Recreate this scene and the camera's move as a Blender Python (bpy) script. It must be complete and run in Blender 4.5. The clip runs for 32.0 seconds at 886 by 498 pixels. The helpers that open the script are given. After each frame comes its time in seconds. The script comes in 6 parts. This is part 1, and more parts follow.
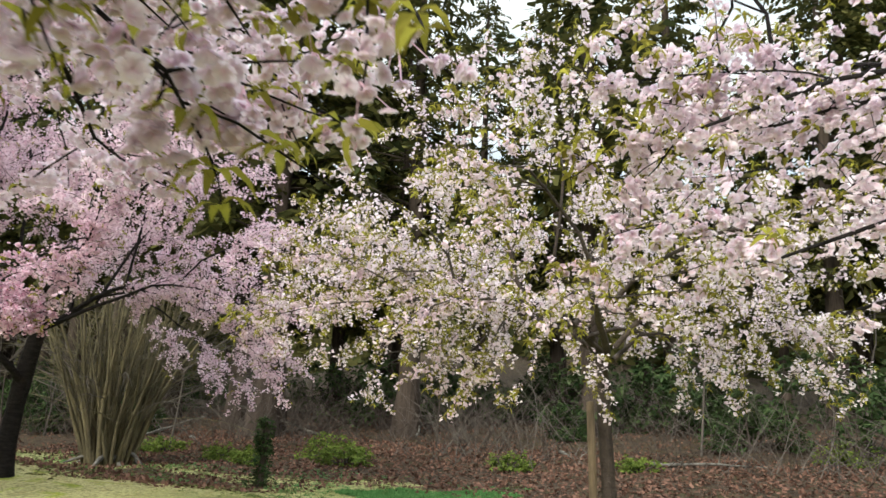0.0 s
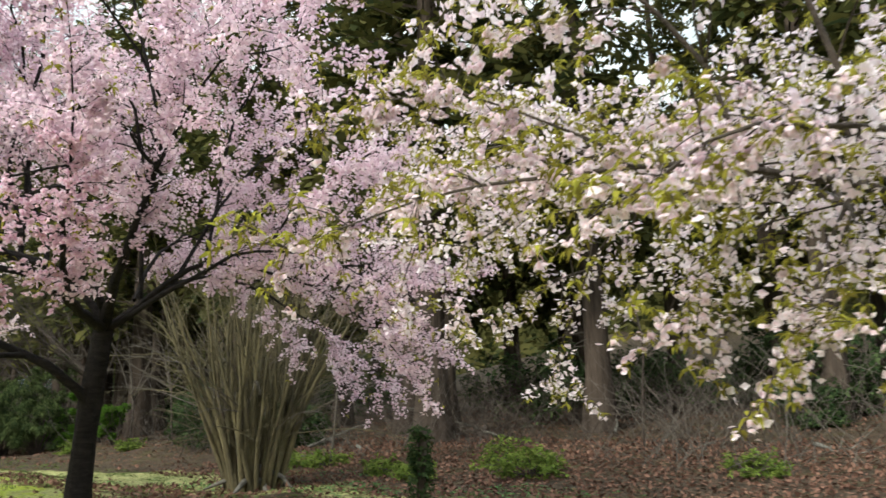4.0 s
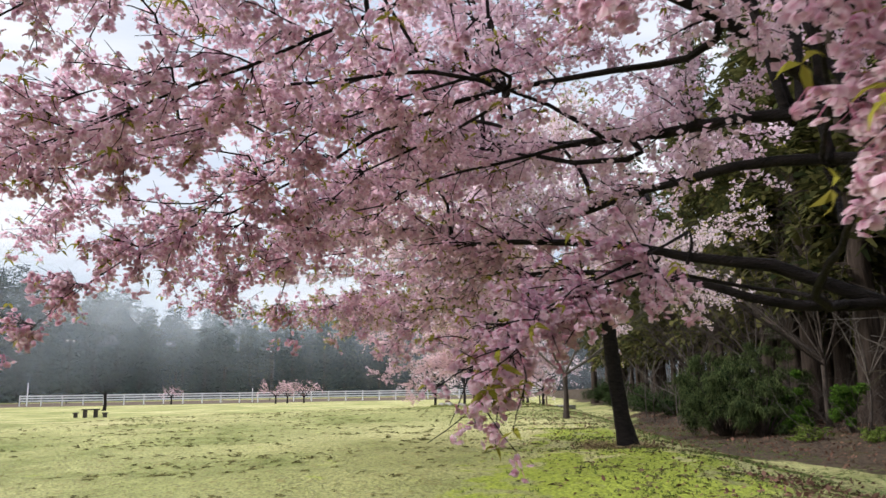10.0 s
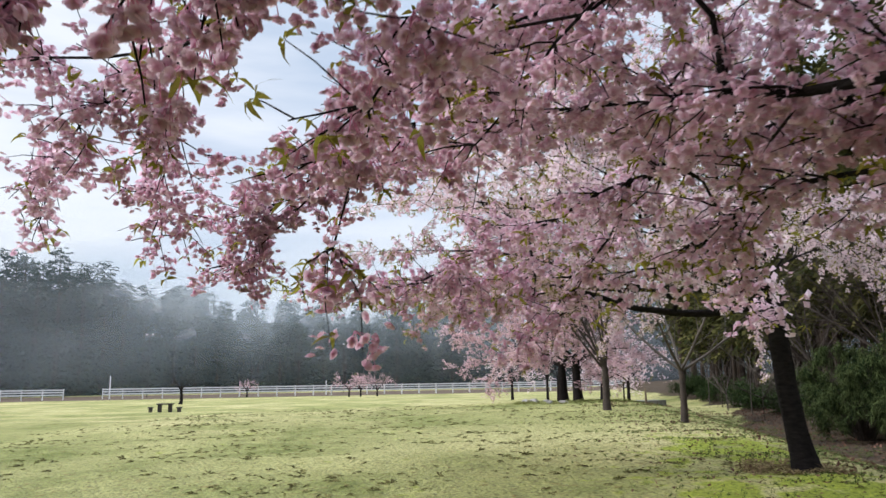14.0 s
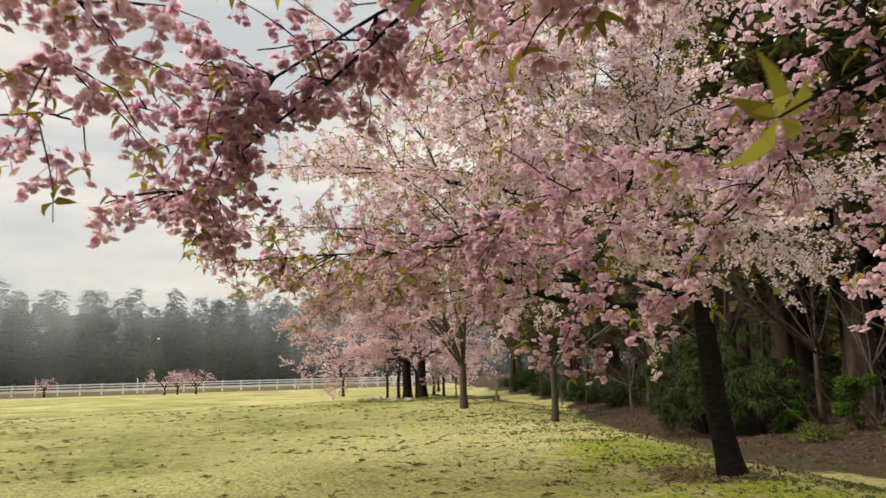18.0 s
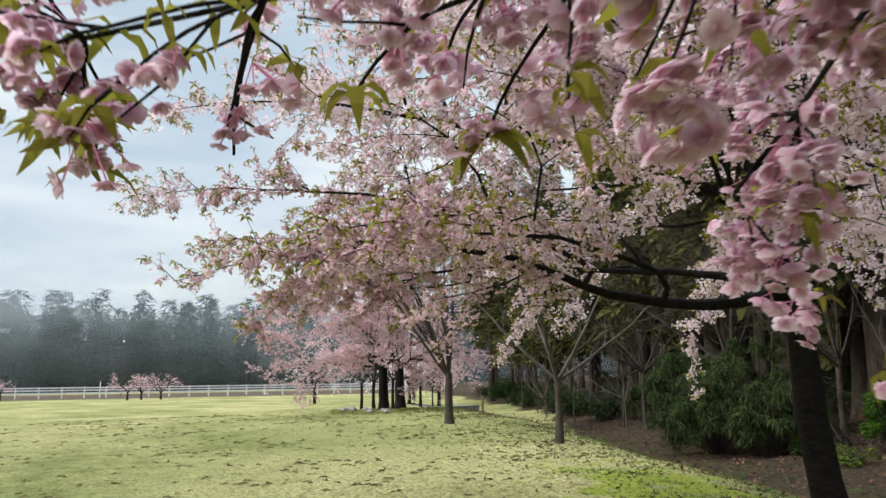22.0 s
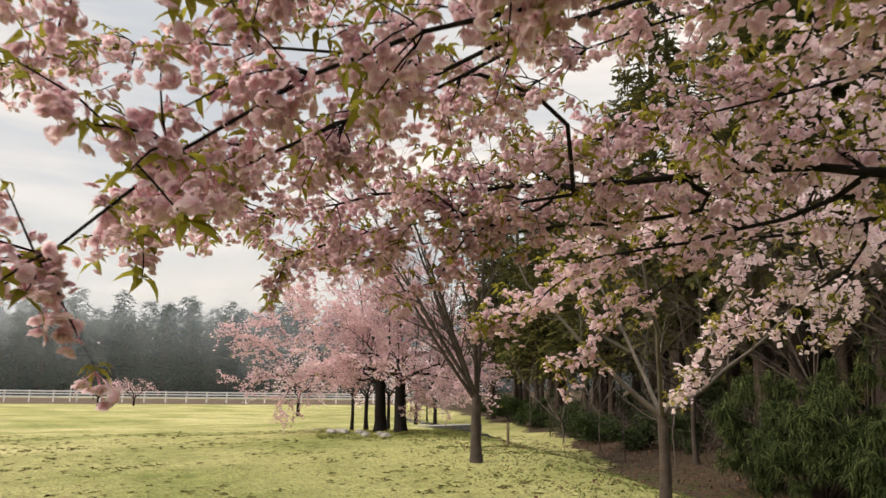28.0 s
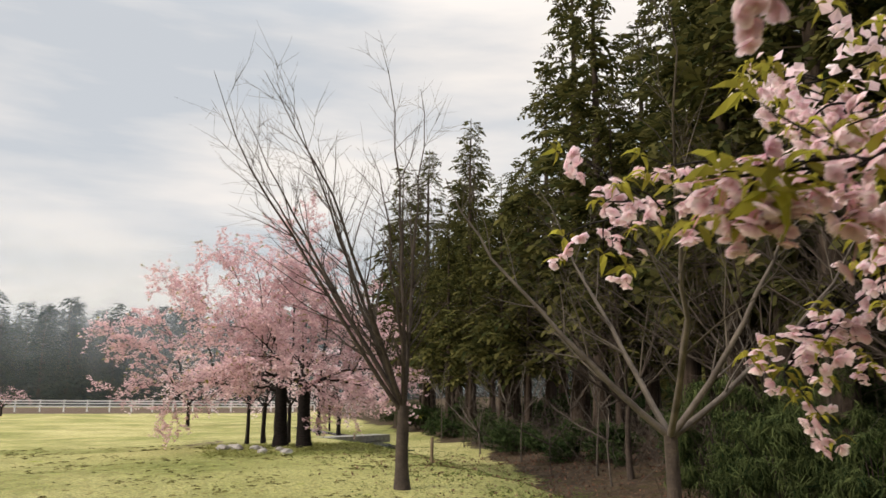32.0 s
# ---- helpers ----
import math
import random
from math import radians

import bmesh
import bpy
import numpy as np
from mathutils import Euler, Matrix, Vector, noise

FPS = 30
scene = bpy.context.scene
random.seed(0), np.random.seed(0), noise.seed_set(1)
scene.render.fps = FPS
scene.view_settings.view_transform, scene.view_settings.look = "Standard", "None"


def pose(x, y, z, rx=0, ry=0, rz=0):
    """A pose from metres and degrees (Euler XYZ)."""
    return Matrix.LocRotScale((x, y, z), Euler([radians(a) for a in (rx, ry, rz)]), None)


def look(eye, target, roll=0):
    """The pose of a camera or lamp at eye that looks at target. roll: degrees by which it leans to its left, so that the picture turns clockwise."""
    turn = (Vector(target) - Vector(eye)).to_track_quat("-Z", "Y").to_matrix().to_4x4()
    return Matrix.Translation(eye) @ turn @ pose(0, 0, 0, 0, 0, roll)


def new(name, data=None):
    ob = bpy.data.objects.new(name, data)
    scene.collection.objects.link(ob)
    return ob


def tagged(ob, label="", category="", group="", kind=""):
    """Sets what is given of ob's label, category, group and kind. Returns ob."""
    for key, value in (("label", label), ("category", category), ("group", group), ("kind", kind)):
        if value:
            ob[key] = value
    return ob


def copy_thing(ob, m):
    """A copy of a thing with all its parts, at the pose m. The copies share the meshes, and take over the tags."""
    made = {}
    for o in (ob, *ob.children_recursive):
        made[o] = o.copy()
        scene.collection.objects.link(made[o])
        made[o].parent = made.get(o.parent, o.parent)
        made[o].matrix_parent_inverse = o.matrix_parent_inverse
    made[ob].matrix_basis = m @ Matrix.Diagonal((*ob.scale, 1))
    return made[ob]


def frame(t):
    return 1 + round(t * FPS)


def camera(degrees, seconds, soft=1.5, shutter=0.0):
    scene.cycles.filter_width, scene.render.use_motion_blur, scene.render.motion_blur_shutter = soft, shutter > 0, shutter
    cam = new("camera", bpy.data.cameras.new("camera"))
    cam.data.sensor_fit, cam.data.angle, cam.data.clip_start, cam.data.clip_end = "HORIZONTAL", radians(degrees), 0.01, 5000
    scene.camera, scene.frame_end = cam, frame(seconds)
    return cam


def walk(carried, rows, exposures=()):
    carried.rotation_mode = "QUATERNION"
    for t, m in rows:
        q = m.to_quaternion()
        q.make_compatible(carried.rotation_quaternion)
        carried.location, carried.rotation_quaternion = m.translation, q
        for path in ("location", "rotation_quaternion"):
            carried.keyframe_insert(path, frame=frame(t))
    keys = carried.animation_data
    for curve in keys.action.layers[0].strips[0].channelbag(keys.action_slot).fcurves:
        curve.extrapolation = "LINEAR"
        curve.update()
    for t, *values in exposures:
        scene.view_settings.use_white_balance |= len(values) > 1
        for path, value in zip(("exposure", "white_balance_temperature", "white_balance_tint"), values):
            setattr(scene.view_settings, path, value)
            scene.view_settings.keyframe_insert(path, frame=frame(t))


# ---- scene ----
cam = camera(60.8, 32.0, shutter=0.3)
PATH = [
    (0, (-0.287, 1.012, 1.597), (-0.357, 2.969, 2.003), 2.1),
    (0.5, (-0.238, 1.445, 1.628), (-0.331, 3.403, 2.024), 2.0),
    (1, (-0.246, 1.984, 1.655), (-0.376, 3.943, 2.037), 2.0),
    (1.5, (-0.282, 2.424, 1.692), (-0.432, 4.386, 2.051), 1.7),
    (2, (-0.331, 2.824, 1.716), (-0.512, 4.783, 2.077), 0.9),
    (2.5, (-0.427, 3.178, 1.721), (-0.628, 5.136, 2.073), 0.3),
    (4.5, (-0.929, 4.872, 1.641), (-1.609, 6.707, 2.053), -1.8),
    (5, (-1.148, 5.18, 1.678), (-2.032, 6.918, 2.124), -1.4),
    (5.5, (-1.389, 5.453, 1.699), (-2.482, 7.059, 2.172), -0.9),
    (6, (-1.67, 5.699, 1.716), (-2.913, 7.191, 2.194), -1.0),
    (6.5, (-1.94, 5.947, 1.714), (-3.326, 7.314, 2.175), -1.1),
    (7, (-2.211, 6.192, 1.73), (-3.704, 7.448, 2.17), -1.1),
    (7.5, (-2.513, 6.337, 1.734), (-4.088, 7.498, 2.15), -1.0),
    (8, (-2.818, 6.497, 1.735), (-4.465, 7.559, 2.134), -0.6),
    (8.5, (-3.127, 6.62, 1.745), (-4.819, 7.612, 2.137), -0.4),
    (9, (-3.447, 6.696, 1.758), (-5.17, 7.64, 2.132), -0.4),
    (9.5, (-3.768, 6.792, 1.775), (-5.512, 7.697, 2.145), -0.5),
    (10, (-4.091, 6.839, 1.784), (-5.848, 7.724, 2.144), -0.8),
    (10.5, (-4.384, 6.878, 1.804), (-6.148, 7.755, 2.15), -1.1),
    (11, (-4.715, 6.962, 1.83), (-6.48, 7.839, 2.172), -1.3),
    (11.5, (-5.096, 7.036, 1.855), (-6.86, 7.918, 2.186), -1.8),
    (12, (-5.405, 7.165, 1.848), (-7.169, 8.051, 2.169), -1.9),
    (12.5, (-5.701, 7.292, 1.874), (-7.479, 8.149, 2.194), -1.6),
    (13, (-6.018, 7.372, 1.893), (-7.813, 8.191, 2.217), -1.4),
    (13.5, (-6.326, 7.49, 1.906), (-8.148, 8.243, 2.243), -1.0),
    (14, (-6.71, 7.558, 1.957), (-8.545, 8.278, 2.298), -0.9),
    (14.5, (-7.002, 7.576, 1.962), (-8.842, 8.279, 2.307), -0.7),
    (16.5, (-7.703, 7.221, 2.018), (-9.493, 8.047, 2.353), -1.1),
    (17, (-8.015, 7.247, 2.035), (-9.754, 8.175, 2.371), -1.3),
    (17.5, (-8.273, 7.321, 2.028), (-9.955, 8.351, 2.357), -1.4),
    (18, (-8.525, 7.41, 2.047), (-10.146, 8.537, 2.367), -1.3),
    (18.5, (-8.798, 7.494, 2.053), (-10.363, 8.701, 2.363), -1.3),
    (19, (-9.032, 7.643, 2.057), (-10.563, 8.892, 2.366), -1.3),
    (19.5, (-9.289, 7.781, 2.076), (-10.801, 9.052, 2.39), -1.6),
    (20, (-9.544, 7.888, 2.102), (-11.054, 9.159, 2.423), -1.8),
    (20.5, (-9.812, 8.065, 2.114), (-11.337, 9.317, 2.441), -1.9),
    (21, (-10.085, 8.221, 2.116), (-11.63, 9.448, 2.443), -1.7),
    (21.5, (-10.355, 8.348, 2.134), (-11.922, 9.549, 2.461), -1.2),
    (22, (-10.61, 8.521, 2.146), (-12.19, 9.7, 2.482), -0.6),
    (22.5, (-10.91, 8.62, 2.156), (-12.495, 9.789, 2.503), 0.3),
    (23, (-11.195, 8.733, 2.162), (-12.777, 9.901, 2.527), 0.9),
    (23.5, (-11.52, 8.909, 2.172), (-13.1, 10.074, 2.553), 1.6),
    (24, (-11.862, 9.069, 2.177), (-13.444, 10.231, 2.559), 1.7),
    (24.5, (-12.233, 9.25, 2.215), (-13.821, 10.408, 2.585), 1.7),
    (25, (-12.665, 9.443, 2.238), (-14.26, 10.594, 2.603), 1.7),
    (25.5, (-13.053, 9.588, 2.249), (-14.65, 10.736, 2.613), 1.5),
    (27.5, (-14.616, 10.54, 2.371), (-16.188, 11.72, 2.74), 1.2),
    (28, (-14.933, 10.713, 2.389), (-16.491, 11.913, 2.752), 0.9),
    (28.5, (-15.247, 10.919, 2.383), (-16.803, 12.123, 2.74), 0.8),
    (29, (-15.581, 11.129, 2.388), (-17.136, 12.335, 2.745), 0.6),
    (29.5, (-15.888, 11.328, 2.409), (-17.437, 12.539, 2.775), 0.6),
    (30, (-16.184, 11.558, 2.431), (-17.722, 12.777, 2.819), 0.8),
    (30.5, (-16.486, 11.742, 2.438), (-18.003, 12.981, 2.84), 0.6),
    (31, (-16.722, 11.888, 2.436), (-18.21, 13.161, 2.843), 0.6),
    (31.5, (-17.014, 12.042, 2.436), (-18.457, 13.367, 2.835), 0.7),
    (32, (-17.323, 12.166, 2.434), (-18.71, 13.556, 2.817), 0.7),
]
walk(
    cam,
    [(t, look(eye, target, roll)) for t, eye, target, roll in PATH],
    exposures=[
        (0.0, 0.52, 6550, 3), (4.5, 0.56, 6550, 0), (6.0, 0.45, 6600, 3), (7.0, 0.45, 6500, 6), (9.0, 0.28, 6350, 12), (12.0, 0.18, 6400, 14), (14.0, 0.1, 6100, 12),
        (16.5, 0.0, 7900, 13), (18.0, 0.0, 7800, 12), (19.5, 0.1, 6400, 6), (22.5, 0.04, 6300, 6),
        (24.5, 0.13, 7300, 11), (28.0, 0.07, 7600, 14), (29.0, 0.12, 7100, 15), (31.0, 0.05, 7800, 14), (32.0, 0.0, 7400, 14),
    ],
)

# ---- light: bright overcast sky with a soft veiled sun from the field side ----
world = bpy.data.worlds.new("sky")
scene.world = world
world.use_nodes = True
wn, wl = world.node_tree.nodes, world.node_tree.links
wn.clear()
SUN_EL, SUN_AZ = radians(34), radians(-150)
sky = wn.new("ShaderNodeTexSky")
sky.sky_type, sky.sun_disc, sky.sun_elevation, sky.sun_rotation = "NISHITA", False, SUN_EL, -SUN_AZ
sky.air_density, sky.dust_density = 1.0, 3.0
coord = wn.new("ShaderNodeTexCoord")
stretch = wn.new("ShaderNodeMapping")
stretch.inputs["Scale"].default_value = (1.3, 1.3, 7.0)
cloud = wn.new("ShaderNodeTexNoise")
cloud.inputs["Scale"].default_value, cloud.inputs["Detail"].default_value = 1.6, 6.0
cloud.inputs["Roughness"].default_value = 0.5
ramp = wn.new("ShaderNodeValToRGB")
ramp.color_ramp.elements[0].position, ramp.color_ramp.elements[0].color = 0.36, (7.0, 8.1, 9.4, 1)
ramp.color_ramp.elements[1].position, ramp.color_ramp.elements[1].color = 0.60, (11.2, 11.5, 11.8, 1)
mixsky = wn.new("ShaderNodeMix")
mixsky.data_type = "RGBA"
mixsky.inputs[0].default_value = 0.86
back = wn.new("ShaderNodeBackground")
back.inputs["Strength"].default_value = 0.088
wout = wn.new("ShaderNodeOutputWorld")
wl.new(coord.outputs["Generated"], stretch.inputs["Vector"])
wl.new(stretch.outputs["Vector"], cloud.inputs["Vector"])
wl.new(cloud.outputs["Fac"], ramp.inputs["Fac"])
# an overcast sky is brighter overhead than at its rim
rise = wn.new("ShaderNodeSeparateXYZ")
lift = wn.new("ShaderNodeMapRange")
lift.interpolation_type = "SMOOTHSTEP"
lift.inputs[1].default_value, lift.inputs[2].default_value = 0.42, 0.95
lift.inputs[3].default_value, lift.inputs[4].default_value = 1.0, 3.1
scale_up = wn.new("ShaderNodeVectorMath")
scale_up.operation = "SCALE"
wl.new(coord.outputs["Generated"], rise.inputs[0])
wl.new(rise.outputs["Z"], lift.inputs[0])
wl.new(mixsky.outputs[2], scale_up.inputs[0])
wl.new(lift.outputs[0], scale_up.inputs["Scale"])
wl.new(sky.outputs["Color"], mixsky.inputs[6])
wl.new(ramp.outputs["Color"], mixsky.inputs[7])
wl.new(scale_up.outputs[0], back.inputs["Color"])
wl.new(back.outputs["Background"], wout.inputs["Surface"])

sun = new("sun", bpy.data.lights.new("sun", "SUN"))
sun.data.energy, sun.data.angle, sun.data.color = 4.0, radians(16), (1.0, 0.95, 0.87)
SUN_DIR = Vector((math.sin(SUN_AZ) * math.cos(SUN_EL), math.cos(SUN_AZ) * math.cos(SUN_EL), math.sin(SUN_EL)))
sun.matrix_world = Matrix.Translation((0, 0, 40)) @ SUN_DIR.to_track_quat("Z", "Y").to_matrix().to_4x4()


# ---- materials ----
def material(name):
    m = bpy.data.materials.new(name)
    m.use_nodes = True
    n, l = m.node_tree.nodes, m.node_tree.links
    n.clear()
    return m, n, l


def noise_node(n, l, scale, detail=4.0, vector=None, rough=0.55):
    k = n.new("ShaderNodeTexNoise")
    k.inputs["Scale"].default_value, k.inputs["Detail"].default_value, k.inputs["Roughness"].default_value = scale, detail, rough
    if vector is not None:
        l.new(vector, k.inputs["Vector"])
    return k.outputs["Fac"]


def mix_colour(n, l, fac, a, b, blend="MIX"):
    k = n.new("ShaderNodeMix")
    k.data_type, k.blend_type = "RGBA", blend
    for value, socket in ((fac, k.inputs[0]), (a, k.inputs[6]), (b, k.inputs[7])):
        if isinstance(value, (int, float)):
            socket.default_value = value
        elif isinstance(value, tuple):
            socket.default_value = (*value, 1)
        else:
            l.new(value, socket)
    return k.outputs[2]


def sharpen(n, l, value, low, high):
    k = n.new("ShaderNodeMapRange")
    k.inputs[1].default_value, k.inputs[2].default_value = low, high
    l.new(value, k.inputs[0])
    return k.outputs[0]


def principled(name, low, high, scale=6.0, rough=0.8, bump=0.3, fine=60.0, stretch_z=1.0, random_tint=0.0, metal=0.0, gloss=0.35):
    """A surface with two colours over a coarse and a fine grain, and relief."""
    m, n, l = material(name)
    place = n.new("ShaderNodeTexCoord").outputs["Object"]
    mp = n.new("ShaderNodeMapping")
    mp.inputs["Scale"].default_value = (1, 1, stretch_z)
    l.new(place, mp.inputs["Vector"])
    big = sharpen(n, l, noise_node(n, l, scale, 5, mp.outputs[0]), 0.3, 0.7)
    small = noise_node(n, l, fine, 4, mp.outputs[0])
    col = mix_colour(n, l, big, low, high)
    col = mix_colour(n, l, sharpen(n, l, small, 0.25, 0.75), mix_colour(n, l, 1.0, col, (0.55, 0.55, 0.55), "MULTIPLY"), col)
    if random_tint:
        isl = n.new("ShaderNodeNewGeometry").outputs["Random Per Island"]
        col = mix_colour(n, l, sharpen(n, l, isl, -0.5, 1.0 / max(random_tint, 0.01)), col, mix_colour(n, l, 1.0, col, (1.6, 1.5, 1.2), "MULTIPLY"))
    s = n.new("ShaderNodeBsdfPrincipled")
    s.inputs["Roughness"].default_value, s.inputs["Metallic"].default_value = rough, metal
    s.inputs["Specular IOR Level"].default_value = gloss
    l.new(col, s.inputs["Base Color"])
    if bump:
        b = n.new("ShaderNodeBump")
        b.inputs["Strength"].default_value, b.inputs["Distance"].default_value = bump, 0.03
        l.new(small, b.inputs["Height"])
        l.new(b.outputs[0], s.inputs["Normal"])
    o = n.new("ShaderNodeOutputMaterial")
    l.new(s.outputs[0], o.inputs[0])
    return m


def leafy(name, dark, light, through_share=0.4, tint=None, patch=1.2):
    """A thin leaf or petal that lets light through; its colour varies from piece to piece and from patch to patch."""
    m, n, l = material(name)
    geo = n.new("ShaderNodeNewGeometry")
    place = n.new("ShaderNodeTexCoord").outputs["Object"]
    patchy = sharpen(n, l, noise_node(n, l, patch, 3, place), 0.3, 0.7)
    col = mix_colour(n, l, geo.outputs["Random Per Island"], dark, light)
    col = mix_colour(n, l, patchy, mix_colour(n, l, 1.0, col, (0.82, 0.78, 0.8), "MULTIPLY"), col)
    if tint:
        at = n.new("ShaderNodeAttribute")
        at.attribute_name = "heart"
        col = mix_colour(n, l, at.outputs["Fac"], col, tint)
    d = n.new("ShaderNodeBsdfDiffuse")
    t = n.new("ShaderNodeBsdfTranslucent")
    k = n.new("ShaderNodeMixShader")
    k.inputs[0].default_value = through_share
    l.new(col, d.inputs[0]), l.new(col, t.inputs[0])
    l.new(d.outputs[0], k.inputs[1]), l.new(t.outputs[0], k.inputs[2])
    o = n.new("ShaderNodeOutputMaterial")
    l.new(k.outputs[0], o.inputs[0])
    return m


PETAL_PINK = leafy("petals_pink", (0.65, 0.47, 0.56), (0.92, 0.80, 0.865), 0.58, (0.60, 0.24, 0.37))
PETAL_PALE = leafy("petals_pale_pink", (0.76, 0.59, 0.65), (0.94, 0.85, 0.885), 0.56, (0.64, 0.30, 0.38))
PETAL_BLUSH = leafy("petals_blush", (0.74, 0.645, 0.715), (0.93, 0.875, 0.93), 0.54, (0.70, 0.47, 0.56))
PETAL_ROSE = leafy("petals_rose", (0.62, 0.41, 0.455), (0.86, 0.69, 0.71), 0.46, (0.52, 0.26, 0.30))
PETAL_WHITE = leafy("petals_white", (0.77, 0.65, 0.735), (0.93, 0.87, 0.935), 0.48, (0.76, 0.50, 0.54))
LEAF_YOUNG = leafy("young_cherry_leaf", (0.17, 0.145, 0.03), (0.37, 0.365, 0.06), 0.45)
LEAF_BAMBOO = leafy("bamboo_leaf", (0.010, 0.022, 0.010), (0.095, 0.12, 0.045), 0.25, None, 2.5)
LEAF_CEDAR = leafy("cedar_foliage", (0.025, 0.035, 0.015), (0.12, 0.115, 0.04), 0.28, None, 0.5)
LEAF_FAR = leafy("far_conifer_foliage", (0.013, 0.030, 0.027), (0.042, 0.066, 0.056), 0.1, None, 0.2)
LEAF_BRIGHT = leafy("bright_conifer_foliage", (0.03, 0.08, 0.012), (0.11, 0.2, 0.03), 0.3)
LEAF_DARK = leafy("evergreen_shrub_leaf", (0.018, 0.036, 0.015), (0.07, 0.10, 0.04), 0.2)
LEAF_LIME = leafy("lime_shrub_leaf", (0.055, 0.09, 0.02), (0.18, 0.23, 0.05), 0.35)
LEAF_SPRING = leafy("spring_grass_blade", (0.045, 0.13, 0.035), (0.14, 0.29, 0.10), 0.3)
LEAF_DEAD = leafy("dead_leaf", (0.052, 0.029, 0.021), (0.21, 0.12, 0.088), 0.1, None, 0.6)
GRASS_BLADE = leafy("grass_blade", (0.16, 0.19, 0.055), (0.36, 0.38, 0.15), 0.3, None, 0.35)
GRASS_DARK = leafy("torn_grass", (0.05, 0.045, 0.02), (0.20, 0.19, 0.075), 0.2)
GRASS_DITCH = leafy("ditch_grass_blade", (0.045, 0.07, 0.02), (0.15, 0.19, 0.06), 0.3, None, 0.8)
GRASS_DRY = leafy("dry_grass_blade", (0.10, 0.075, 0.035), (0.30, 0.24, 0.13), 0.3)
BARK_CHERRY = principled("cherry_bark", (0.007, 0.006, 0.006), (0.028, 0.022, 0.021), 9, 0.85, 0.9, 45, 3.0, gloss=0.12)
BARK_PALE = principled("lichened_bark", (0.045, 0.038, 0.032), (0.19, 0.175, 0.15), 7, 0.85, 0.6, 50)
BARK_BROWN = principled("young_bark", (0.025, 0.017, 0.013), (0.075, 0.054, 0.042), 8, 0.8, 0.6, 50)
BARK_CEDAR = principled("cedar_bark", (0.022, 0.016, 0.013), (0.09, 0.068, 0.055), 5, 0.95, 1.0, 26, 0.12, gloss=0.1)
BARK_MOSSY = principled("mossy_stem_bark", (0.05, 0.041, 0.022), (0.16, 0.132, 0.068), 3, 0.9, 0.6, 30, 0.3)
TWIG_GREY = principled("grey_twig", (0.045, 0.035, 0.029), (0.13, 0.108, 0.09), 4, 0.85, 0.0)
WOOD_OLD = principled("weathered_wood", (0.03, 0.026, 0.022), (0.09, 0.078, 0.066), 6, 0.85, 0.4, 50)
WOOD_STAKE = principled("stake_wood", (0.10, 0.07, 0.04), (0.22, 0.16, 0.10), 6, 0.85, 0.5, 50, 0.2)
FENCE_WHITE = principled("white_fence_paint", (0.78, 0.79, 0.79), (0.88, 0.88, 0.88), 3, 0.55, 0.1)
STONE = principled("pale_stone", (0.22, 0.21, 0.20), (0.5, 0.49, 0.47), 8, 0.9, 0.6, 40)
CONCRETE = principled("old_concrete", (0.16, 0.16, 0.15), (0.34, 0.33, 0.31), 5, 0.9, 0.4, 50)


